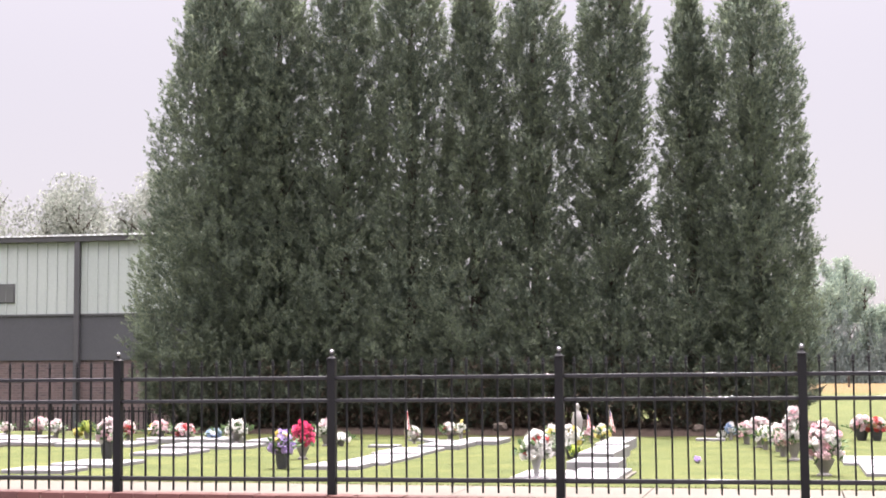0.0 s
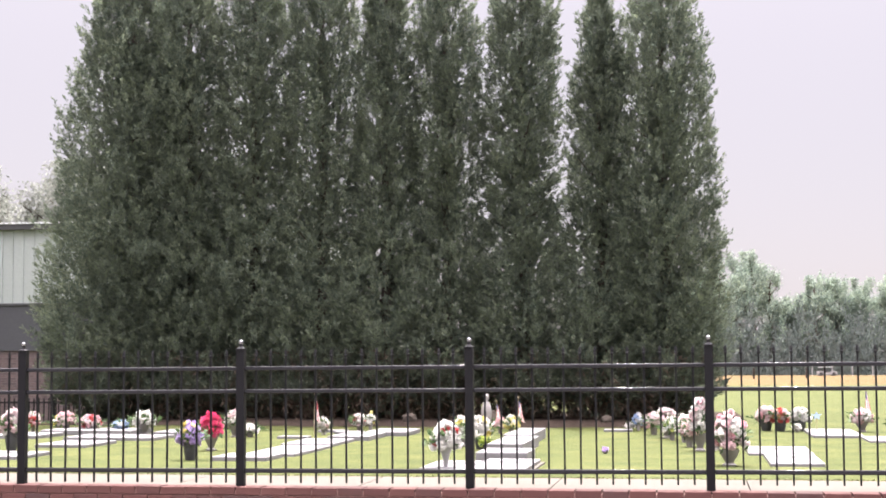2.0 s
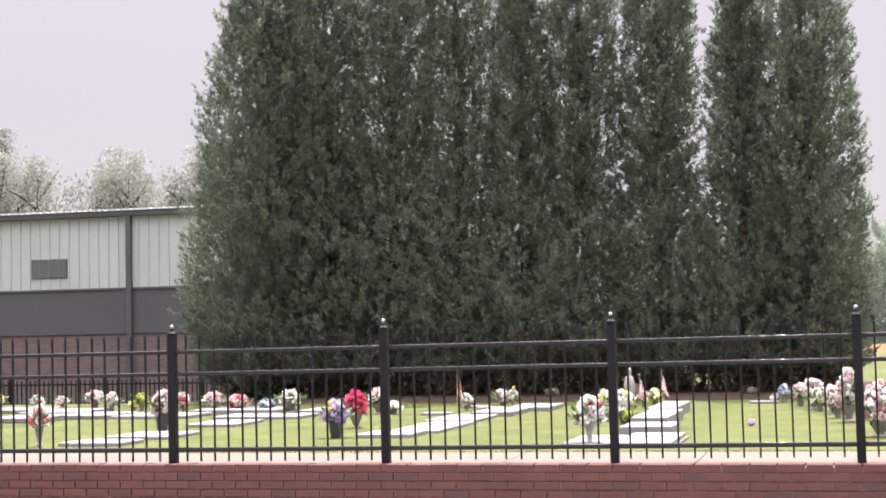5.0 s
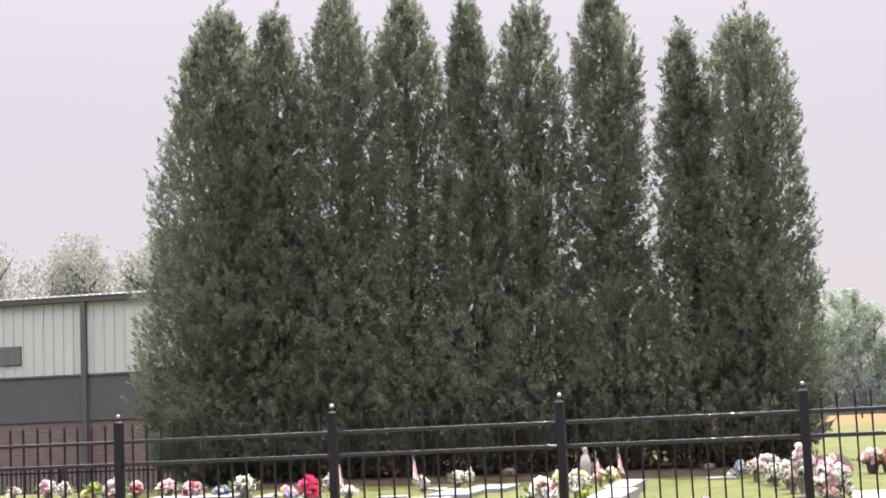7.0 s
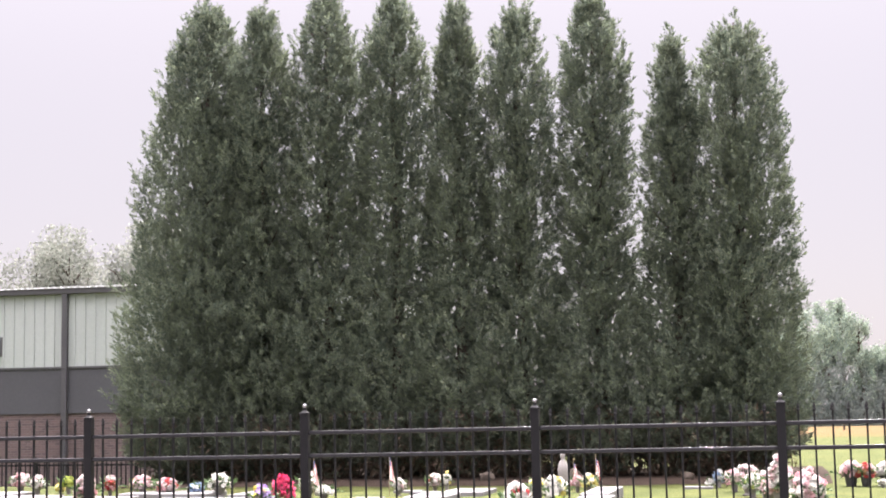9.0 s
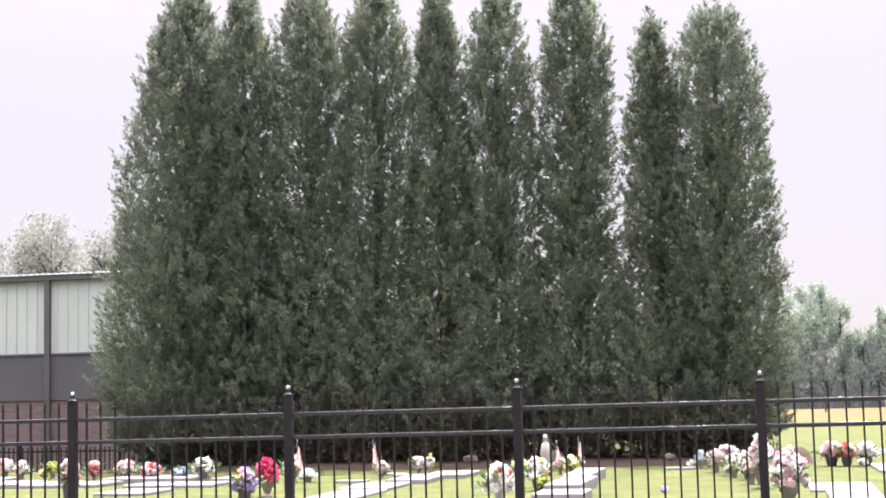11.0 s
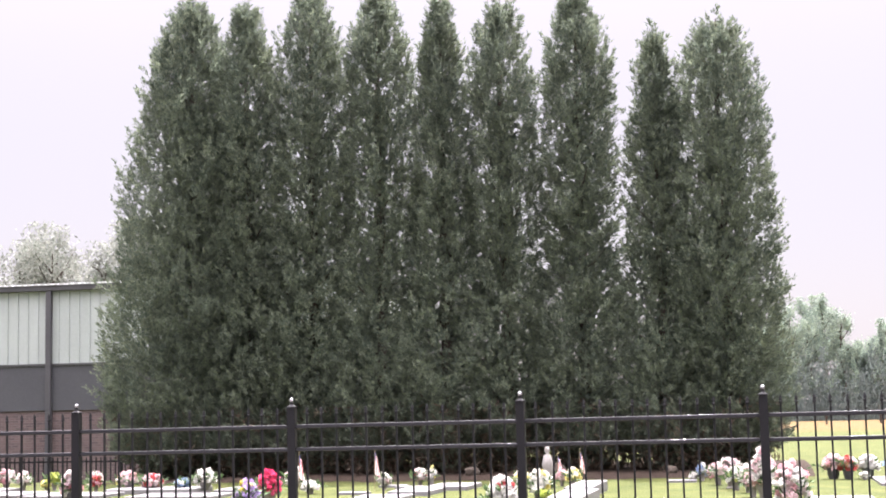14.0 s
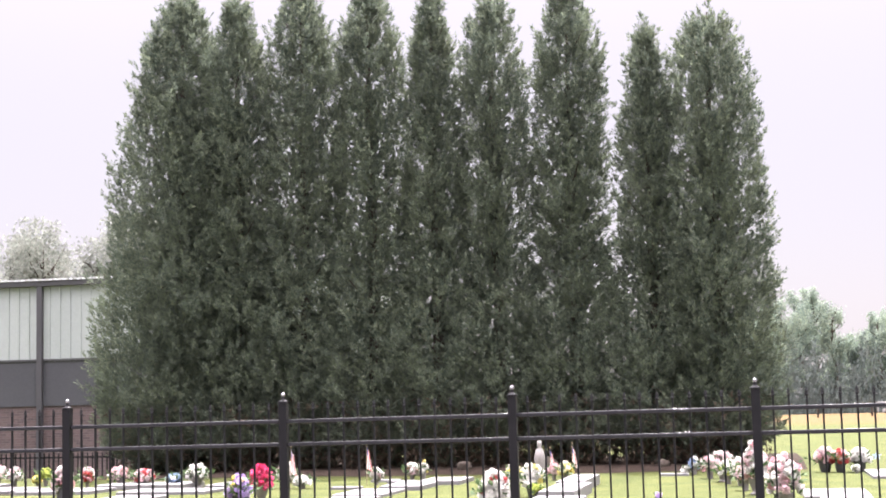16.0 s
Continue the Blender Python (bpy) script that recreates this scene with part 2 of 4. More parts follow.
M_LAWN = grass_ground()


# ---- building helpers ----
def mesh_of(bm, name, mat, smooth=False):
    me = bpy.data.meshes.new(name)
    bm.to_mesh(me)
    bm.free()
    me.materials.append(mat)
    if smooth:
        me.polygons.foreach_set("use_smooth", [True] * len(me.polygons))
    return me


def part(name, bm, mat, parent=None, label="", smooth=False, at=(0, 0, 0), turn=None):
    me = bm if isinstance(bm, bpy.types.Mesh) else mesh_of(bm, name, mat, smooth)
    ob = new(name, me)
    ob.location = at
    if turn:
        ob.rotation_euler = turn
    if parent is not None:
        ob.parent = parent
    return tagged(ob, label)


def thing(name, label, category, at=(0, 0, 0), group="", kind="", turn=0.0):
    ob = new(name)
    ob.empty_display_size = 0.1
    ob.location, ob.rotation_euler = at, (0, 0, radians(turn))
    return tagged(ob, label, category, group, kind)


def box(bm, x0, x1, y0, y1, z0, z1, bevel=0.0):
    r = bmesh.ops.create_cube(bm, size=1, matrix=Matrix.LocRotScale(((x0 + x1) / 2, (y0 + y1) / 2, (z0 + z1) / 2), None, (x1 - x0, y1 - y0, z1 - z0)))
    if bevel:
        edges = list({e for v in r["verts"] for e in v.link_edges})
        bmesh.ops.bevel(bm, geom=edges, offset=bevel, segments=2, affect="EDGES", profile=0.6)
    return bm


def boxed(*a, **k):
    return box(bmesh.new(), *a, **k)


def lathe(bm, rings, segments=16, at=(0, 0, 0)):
    """A turned shape from (radius, height) rings."""
    rows = []
    for r, z in rings:
        rows.append([bm.verts.new((at[0] + r * math.cos(2 * math.pi * k / segments), at[1] + r * math.sin(2 * math.pi * k / segments), at[2] + z)) for k in range(segments)])
    for a, b in zip(rows, rows[1:]):
        for k in range(segments):
            bm.faces.new((a[k], a[(k + 1) % segments], b[(k + 1) % segments], b[k]))
    bm.faces.new(rows[0][::-1])
    bm.faces.new(rows[-1])
    return bm


def limb(bm, points, r0, r1, sides=7):
    """A tapering bent tube through points."""
    rows, last = [], len(points) - 1
    for k, p in enumerate(points):
        p = Vector(p)
        d = (Vector(points[min(k + 1, last)]) - Vector(points[max(k - 1, 0)])).normalized()
        u = d.orthogonal().normalized()
        v = d.cross(u)
        r = r0 + (r1 - r0) * k / last
        rows.append([bm.verts.new(p + r * (math.cos(2 * math.pi * s / sides) * u + math.sin(2 * math.pi * s / sides) * v)) for s in range(sides)])
    for a, b in zip(rows, rows[1:]):
        for s in range(sides):
            bm.faces.new((a[s], a[(s + 1) % sides], b[(s + 1) % sides], b[s]))
    bm.faces.new(rows[0][::-1])
    bm.faces.new(rows[-1])
    return bm


def blades_mesh(name, base, way, length, width, mat, rng, bend=0.0):
    """Many small lozenge leaves: base points, directions, lengths and widths as arrays."""
    n = len(base)
    way = way / (np.linalg.norm(way, axis=1, keepdims=True) + 1e-9)
    side = np.cross(way, rng.normal(size=(n, 3)))
    side /= np.linalg.norm(side, axis=1, keepdims=True) + 1e-9
    up = np.cross(side, way)
    mid = base + way * length[:, None] * 0.5 + up * (bend * length)[:, None]
    co = np.stack([base, mid + side * width[:, None] / 2, base + way * length[:, None], mid - side * width[:, None] / 2], 1).reshape(-1, 3)
    me = bpy.data.meshes.new(name)
    me.vertices.add(4 * n)
    me.vertices.foreach_set("co", co.ravel())
    me.loops.add(4 * n)
    me.loops.foreach_set("vertex_index", np.arange(4 * n, dtype=np.int32))
    me.polygons.add(n)
    me.polygons.foreach_set("loop_start", np.arange(0, 4 * n, 4, dtype=np.int32))
    me.polygons.foreach_set("loop_total", np.full(n, 4, dtype=np.int32))
    me.update(calc_edges=True)
    me.validate()
    me.materials.append(mat)
    return me


# ---- ground, wall and road ----
def drop(x, y):
    """The ground falls away behind the graves, towards the metal building."""
    a = min(1.0, max(0.0, (-5.0 - x) / 5.0))
    b = min(1.0, max(0.0, (y - 12.5) / 6.0))
    a, b = a * a * (3 - 2 * a), b * b * (3 - 2 * b)
    return -0.03 - 0.95 * a * b


def build_ground():
    xs = [-400, -200, -100, -60] + [-40 + 1.0 * k for k in range(81)] + [60, 100, 200, 400]
    ys = [1.42, 4, 7, 10, 12] + [12.5 + 0.6 * k for k in range(12)] + [22, 30, 45, 70, 100, 150, 250, 400, 700]
    bm = bmesh.new()
    grid = [[bm.verts.new((x, y, drop(x, y))) for x in xs] for y in ys]
    for a, b in zip(grid, grid[1:]):
        for k in range(len(xs) - 1):
            bm.faces.new((a[k], a[k + 1], b[k + 1], b[k]))
    ob = part("ground", bm, M_LAWN, smooth=True)
    tagged(ob, "mown green lawn that turns into a dry ochre field", "ground", kind="structure")
    # unseen apron, added to bounce sunlight onto the wall and tree fronts
    bounce_slab = part("bounce_apron", boxed(-400, 400, -9.0, -0.17, -0.9, -0.6), M_BOUNCE)
    tagged(bounce_slab, "unseen concrete apron added to bounce sunlight onto the wall", "pavement", kind="structure")
    road = part("road", boxed(-400, 400, -400, -9.01, -1.0, -0.72), M_ROAD)
    tagged(road, "grey asphalt road below the brick wall", "road", kind="structure")
    strip = thing("pavement", "pale concrete strip along the inside of the wall", "pavement", kind="structure")
    for k in range(-12, 13):
        part("paving_slab", boxed(k * 1.52 + 0.004, k * 1.52 + 1.516, 0.075, 1.16, -0.12, -0.002, bevel=0.006), M_CONCRETE, strip)
    # dark soil left bare; its colour also gives the shade line at the lawn edge
    part("shaded_soil_bed", boxed(-400, 400, 0.07, 1.46, -0.3, -0.045), M_MULCH, strip)
    bed = bmesh.new()
    rng = random.Random(4)
    outline = [(-9.6 + 0.25 * k, 11.5 + 0.14 * math.sin(k * 0.9) + rng.uniform(-0.06, 0.06)) for k in range(53)]
    lower = [bed.verts.new((x, y, drop(x, y) + 0.006)) for x, y in outline]
    ridge = [bed.verts.new((x, 14.0, drop(x, 14.0) + 0.07)) for x, y in outline]
    rear = [bed.verts.new((x, 18.6, drop(x, 18.6) + 0.006)) for x, y in outline]
    for a, b in ((lower, ridge), (ridge, rear)):
        for k in range(len(outline) - 1):
            bed.faces.new((a[k], a[k + 1], b[k + 1], b[k]))
    tagged(part("mulch_bed", bed, M_MULCH, smooth=True), "dark brown mulch bed under the cypress row", "mulch bed", kind="structure")


# ---- iron fence on the wall ----
BAY = 1.83
POSTS = [0.915 + BAY * k for k in range(-4, 4)]


def build_fence():
    fence = thing("metal_fence", "black powder-coated metal picket fence on the brick wall", "fence", (-1.4, 0, -0.006))
    fence.rotation_euler = (0, radians(-0.28), 0)
    pk = bmesh.new()
    box(pk, -0.007, 0.007, -0.007, 0.007, 0.03, 1.015)
    top = [(0.008, 1.015), (0.014, 1.022), (0.014, 1.03), (0.009, 1.038), (0.013, 1.048), (0.008, 1.066), (0.0015, 1.082)]
    lathe(pk, top, 8)
    picket = mesh_of(pk, "picket", M_BLACK)
    shaft = mesh_of(boxed(-0.033, 0.033, -0.033, 0.033, -0.05, 1.078, bevel=0.004), "post", M_BLACK)
    cap = mesh_of(lathe(bmesh.new(), [(0.043, 0), (0.043, 0.008), (0.03, 0.014), (0.017, 0.022), (0.013, 0.036), (0.016, 0.044)], 16), "post_cap", M_BLACK, True)
    ball = bmesh.new()
    bmesh.ops.create_uvsphere(ball, u_segments=18, v_segments=12, radius=0.019)
    ball = mesh_of(ball, "ball_finial", M_SILVER, True)
    for x in POSTS:
        p = part("post", shaft, M_BLACK, fence, at=(x + 1.4, 0, 0))
        part("post_cap", cap, M_BLACK, p, at=(0, 0, 1.078))
        part("ball_finial", ball, M_SILVER, p, "glossy ball", at=(0, 0, 1.137))
    rails = [(0.93, 0.016), (0.748, 0.016), (0.127, 0.018)]
    for a in POSTS[:-1]:
        for z, h in rails:
            sag = 0.006 * math.sin(a * 3.1 + z * 7)
            bm = box(bmesh.new(), 0.03, BAY - 0.03, -0.017, 0.017, -h, h, bevel=0.007)
            for f in bm.faces:
                f.smooth = f.calc_area() < 0.03
            part("rail", bm, M_GLOSS, fence, at=(a + 1.4, 0, z + sag * 0.3))
        for k in range(1, 15):
            part("picket", picket, M_BLACK, fence, at=(a + 1.4 + BAY * k / 15, 0, 0), turn=(0, radians(0.25 * math.sin(a * 9 + k * 2.7)), 0))


# ---- cypress row ----
def cypress(x, y, h, low, mid, high, seed, depth=1.15, left=1.0, right=1.0, dense=1.0):
    """A narrow conifer: radii low down, at half height and near the top; left and right stretch its sides."""
    rng = np.random.default_rng(seed)
    tree = thing("cypress_tree", "tall dark green columnar conifer in a dense row", "tree", (x, y, drop(x, y)), "row of tall conifers")
    trunk = limb(bmesh.new(), [(0, 0, -0.1), (0.02, 0.01, 0.35 * h), (-0.03, 0.02, 0.7 * h), (0.01, 0, 0.97 * h)], 0.13, 0.012, 9)
    for k in range(26):
        z = 0.3 + (0.86 * h - 0.3) * k / 25
        a = k * 2.4 + seed
        r = 0.62 * np.interp(z / h, [0.05, 0.5, 0.85, 1], [low, mid, high, 0.05])
        limb(trunk, [(0, 0, z), (0.5 * r * math.cos(a), 0.5 * r * math.sin(a), z + 0.12), (r * math.cos(a), r * math.sin(a), z + 0.34)], 0.03, 0.006, 5)
    part("trunk", trunk, M_BARK, tree)

    def radius(a, z):
        s = z / h
        r = np.interp(s, [0.0, 0.045, 0.14, 0.27, 0.38, 0.62, 0.78, 0.84, 0.88, 0.92, 0.955, 1.0], [0.7 * low, 0.88 * low, low, 0.55 * low + 0.45 * mid, mid, 0.5 * (mid + high), high, 0.85 * high, 0.66 * high, 0.42 * high, 0.2 * high, 0.02])
        r = np.maximum(r - 0.14 * np.interp(s, [0, 0.9, 1], [1, 0.8, 0.2]), 0.015)
        lumps = 0.10 * np.sin(3 * a + 2.3 * z + seed) + 0.09 * np.sin(5 * a - 4.1 * z + 2 * seed) + 0.07 * np.sin(2 * a + 7.3 * z + 3 * seed) + 0.05 * np.sin(9 * a + 11 * z)
        lumps = 0.62 * lumps * (0.6 + 0.6 * s) + (0.09 + 0.1 * s) * np.sin(7 * a + 1.3 * seed + 2 * np.sin(3 * z)) * np.sin(6.5 * z + 2 * a + seed)
        side = np.where(np.cos(a) < 0, left, right)
        return r * (1 + lumps) * (np.abs(np.cos(a)) * side + 1e-3 + np.abs(np.sin(a))) / (np.abs(np.cos(a)) + 1e-3 + np.abs(np.sin(a)))

    # feathery plumes: each an upswept shoot with side sprays, denser low down
    n = int(1820 * dense * (h / 8.0) * (0.45 * low + 0.55 * mid) / 0.85 * (0.5 * left + 0.5 * right))
    z = 0.3 + (h - 0.55 - 0.3) * rng.random(n) ** 1.24
    a = rng.random(n) * 2 * math.pi
    patch = np.sin(4 * a + 3.1 * z + seed) + np.sin(7 * a - 5.3 * z + 2.1 * seed) + np.sin(2.3 * a + 9.1 * z)
    keep = rng.random(n) > np.interp(z / h, [0.25, 0.55, 0.95], [0.0, 0.14, 0.26]) * (1 + 0.75 * np.sign(patch) * np.minimum(1, np.abs(patch)))
    z, a = z[keep], a[keep]
    n = len(z)
    fill = np.where(rng.random(n) < 0.72, rng.uniform(0.78, 1.0, n), rng.uniform(0.3, 0.75, n))
    rise = np.interp(z / h, [0, 0.5, 1], [0.55, 1.0, 1.9]) * rng.uniform(0.6, 1.4, n)
    long = rng.uniform(0.2, 0.46, n) * np.interp(z / h, [0, 0.7, 1], [1.1, 0.95, 0.7])
    r = np.maximum(radius(a, z) * fill - 0.25 * long, 0.02)
    foot = np.stack([r * np.cos(a), depth * r * np.sin(a), z], 1)
    turn_a = a + rng.normal(size=n) * 0.45
    out = np.stack([np.cos(turn_a), np.sin(turn_a), rise], 1)
    # the ragged tip: thin leaders of uneven height
    k = 14
    az, rad = rng.uniform(0, 2 * math.pi, k), rng.uniform(0.1, 0.75, k) * high
    top = h - 0.35 - 1.45 * rad / high - 0.3 * rng.random(k)
    rad[0], top[0] = 0.02, h - 0.02
    rad[1], top[1] = 0.09, h - 0.28
    per_leader = 7
    drop_z = np.tile(np.linspace(0.04, 0.85, per_leader), k) * rng.uniform(0.7, 1.2, k * per_leader)
    lz = np.repeat(top, per_leader) - drop_z
    la = rng.uniform(0, 2 * math.pi, k * per_leader)
    cx, cy = np.repeat(rad * np.cos(az), per_leader), np.repeat(rad * np.sin(az), per_leader)
    foot = np.concatenate([foot, np.stack([cx, cy, lz - 0.12], 1)])
    out = np.concatenate([out, np.stack([np.cos(la) * 0.7, np.sin(la) * 0.7, rng.uniform(0.6, 1.8, k * per_leader)], 1)])
    long = np.concatenate([long, 0.09 + 0.15 * np.minimum(1, drop_z / 0.7)])
    n, per, leaves = len(foot), 11, 4
    axis = out / np.linalg.norm(out, axis=1, keepdims=True)
    along = rng.random(n * per) ** 0.85
    ax, lg = np.repeat(axis, per, 0), np.repeat(long, per)
    sideways = np.cross(ax, rng.normal(size=(n * per, 3)))
    sideways /= np.linalg.norm(sideways, axis=1, keepdims=True) + 1e-9
    sp = np.repeat(foot, per, 0) + ax * (lg * along)[:, None] + [0, 0, 1] * (0.16 * lg * along ** 2)[:, None] + sideways * (0.2 * lg * (1 - along) ** 0.7 * rng.random(n * per))[:, None]
    sw = ax * 1.0 + sideways * (0.9 * (1.1 - along))[:, None] + [0, 0, 0.25]
    sw /= np.linalg.norm(sw, axis=1, keepdims=True)
    lb = np.repeat(sp, leaves, 0) + np.repeat(sw, leaves, 0) * rng.uniform(0, 0.07, n * per * leaves)[:, None] + rng.normal(size=(n * per * leaves, 3)) * 0.009
    lw = np.repeat(sw, leaves, 0) + rng.normal(size=(n * per * leaves, 3)) * 0.38
    m = len(lb)
    ll, lwid = rng.uniform(0.045, 0.10, m), rng.uniform(0.013, 0.027, m)
    # older shaded sprays inside close the lower crown
    k = int(5000 * dense ** 2 * mid)
    z = 0.05 + 0.74 * h * rng.random(k) ** 1.35
    a = rng.random(k) * 2 * math.pi
    r = radius(a, z) * rng.uniform(0.03, np.interp(z / h, [0, 0.35, 0.6], [0.78, 0.7, 0.5]), k)
    lb = np.concatenate([lb, np.stack([r * np.cos(a), depth * r * np.sin(a), z], 1)])
    lw = np.concatenate([lw, rng.normal(size=(k, 3)) * 0.6 + [0, 0, 0.8]])
    ll, lwid = np.concatenate([ll, rng.uniform(0.10, 0.2, k)]), np.concatenate([lwid, rng.uniform(0.045, 0.085, k)])
    part("crown", blades_mesh("crown", lb, lw, ll, lwid, M_CYPRESS, rng, 0.08), M_CYPRESS, tree)
    # dry inner twigs low down
    k = 800
    z = 0.06 + 1.1 * rng.random(k) ** 1.5
    a = rng.random(k) * 2 * math.pi
    rr = radius(a, z) * rng.uniform(0.15, 0.98, k)
    tb = np.repeat(np.stack([rr * np.cos(a), depth * rr * np.sin(a), z], 1), 5, 0) + rng.normal(size=(k * 5, 3)) * 0.05
    tw = rng.normal(size=(k * 5, 3)) + [0, 0, -0.4]
    part("dry_foliage", blades_mesh("dry_foliage", tb, tw, rng.uniform(0.07, 0.19, k * 5), rng.uniform(0.012, 0.03, k * 5), M_CYPRESS_DEAD, rng), M_CYPRESS_DEAD, tree, "brown dry inner twigs")


def build_row():
    cypress(-7.12, 14.1, 8.78, 1.50, 1.34, 0.80, 11, left=1.12, dense=1.3)
    cypress(-6.02, 13.9, 8.55, 1.20, 0.86, 0.62, 12)
    cypress(-4.90, 14.1, 8.80, 1.22, 0.90, 0.70, 13)
    cypress(-3.66, 14.0, 8.65, 1.18, 0.82, 0.68, 14)
    cypress(-2.52, 13.9, 8.4, 1.12, 0.68, 0.48, 15)
    cypress(-1.50, 14.0, 8.3, 1.10, 0.69, 0.66, 16, dense=1.08)
    cypress(-0.20, 14.1, 8.38, 1.15, 0.70, 0.68, 17, dense=1.15)
    cypress(1.12, 14.0, 7.55, 1.12, 0.71, 0.48, 18)
    cypress(2.16, 13.9, 7.7, 1.02, 0.98, 0.80, 19, dense=1.15)


# ---- metal building ----
def build_metal_building():
    g = -0.98
    b = thing("metal_building", "metal-sided building with pale upper and dark lower panels over brick", "building", (0, 28, 0))
    part("brick_base", boxed(-40, -8, 0.0, 9, g, 1.27), M_BRICK_FAR, b, "dull red brick base wall")
    part("dark_band", boxed(-40, -8, -0.03, 9, 1.272, 2.53), M_METAL_DARK, b, "dark grey metal band")
    part("upper_wall", boxed(-40, -8, -0.02, 9, 2.532, 4.62), M_METAL_WHITE, b, "pale grey ribbed metal wall")
    rib = mesh_of(boxed(-0.022, 0.022, -0.05, -0.018, 2.54, 4.6, bevel=0.008), "rib", M_METAL_WHITE)
    for k in range(84):
        part("rib", rib, M_METAL_WHITE, b, at=(-38 + 0.305 * k, 0, 0))
    part("ledge", boxed(-40, -8, -0.06, -0.005, 2.50, 2.56, bevel=0.008), M_TRIM, b)
    part("gutter", boxed(-40, -8, -0.16, 0.0, 4.56, 4.72, bevel=0.02), M_TRIM, b, "dark metal gutter")
    bm = bmesh.new()
    for k in range(160):
        x = -40 + 0.2 * k
        box(bm, x, x + 0.11, -0.2, 5, 4.725, 4.765)
    box(bm, -40, -8, -0.18, 5, 4.715, 4.73)
    part("roof", bm, M_ROOF, b, "galvanised ribbed roof edge")
    for x in (-16.6, -28.0):
        d = boxed(-0.08, 0.08, -0.15, -0.02, g, 4.6, bevel=0.015)
        p = part("downpipe", d, M_TRIM, b, "dark downpipe", at=(x, 0, 0))
    for x0, z0 in ((-19.64, 2.88), (-22.2, 2.5)):
        w = part("window", boxed(0, 1.13, -0.05, -0.01, 0, 0.54, bevel=0.01), M_TRIM, b, "grey louvred vent window", at=(x0, 0, z0))
        for k in range(7):
            part("louvre", boxed(0.04, 1.09, -0.07, -0.045, 0.03 + 0.07 * k, 0.085 + 0.07 * k), M_LOUVRE, w)


def build_yard_fence():
    """Low dark picket fence in front of the building."""
    f = thing("yard_fence", "low dark metal picket fence beside the building", "fence", (0, 22.0, drop(-20, 22)))
    picket = mesh_of(boxed(-0.012, 0.012, -0.012, 0.012, 0, 1.12), "picket", M_BLACK)
    for k in range(150):
        part("picket", picket, M_BLACK, f, at=(-22 + 0.12 * k, 0, 0))
    for z in (1.02, 0.15):
        part("rail", boxed(-22.05, -4.1, -0.018, 0.018, z - 0.02, z + 0.02), M_BLACK, f)
    for k in range(8):
        part("post", boxed(-0.035, 0.035, -0.035, 0.035, 0, 1.2, bevel=0.006), M_BLACK, f, at=(-21.9 + 2.5 * k, 0, 0))


# ---- far trees ----
def broadleaf(x, y, h, w, seed, mat, n=2600, leaf=0.34, name="broadleaf_tree", label="hazy green broadleaf tree at the field's edge", group="far trees"):
    rng = np.random.default_rng(seed)
    tree = thing(name, label, "tree", (x, y, drop(x, y)), group)
    trunk = limb(bmesh.new(), [(0, 0, -0.1), (0.05 * w, 0, 0.3 * h), (-0.04 * w, 0.05 * w, 0.6 * h), (0, 0, 0.92 * h)], 0.022 * h + 0.03, 0.02, 8)
    ends = []
    for k in range(15):
        a, z = k * 2.4 + seed, h * (0.22 + 0.66 * k / 14)
        r = 0.5 * w * math.sin(math.pi * min(1, 0.12 + 0.8 * (z / h))) ** 0.7 * rng.uniform(0.55, 1.0)
        e = (r * math.cos(a), r * math.sin(a), z + 0.1 * h * rng.random())
        limb(trunk, [(0, 0, z - 0.06 * h), (0.5 * e[0], 0.5 * e[1], z), e], 0.008 * h, 0.01, 5)
        ends.append(e)
    part("trunk", trunk, M_BARK, tree)
    ends.append((0, 0, 0.95 * h))
    ends = np.array(ends)
    pick = ends[rng.integers(0, len(ends), 54)] * rng.uniform(0.5, 1.05, (54, 1)) ** [[1, 1, 0.15]] + rng.normal(size=(54, 3)) * [0.09 * w, 0.09 * w, 0.05 * h]
    c = pick[rng.integers(0, 54, n)]
    base = c + rng.normal(size=(n, 3)) * np.array([0.058 * w, 0.058 * w, 0.038 * h])
    base[:, 2] = np.clip(base[:, 2], 0.08 * h, 1.02 * h)
    way = rng.normal(size=(n, 3)) * 0.7 + [0, 0, -0.9]
    part("crown", blades_mesh("crown", base, way, rng.uniform(0.6, 1.2, n) * leaf, rng.uniform(0.35, 0.7, n) * leaf, mat, rng, 0.1), mat, tree)


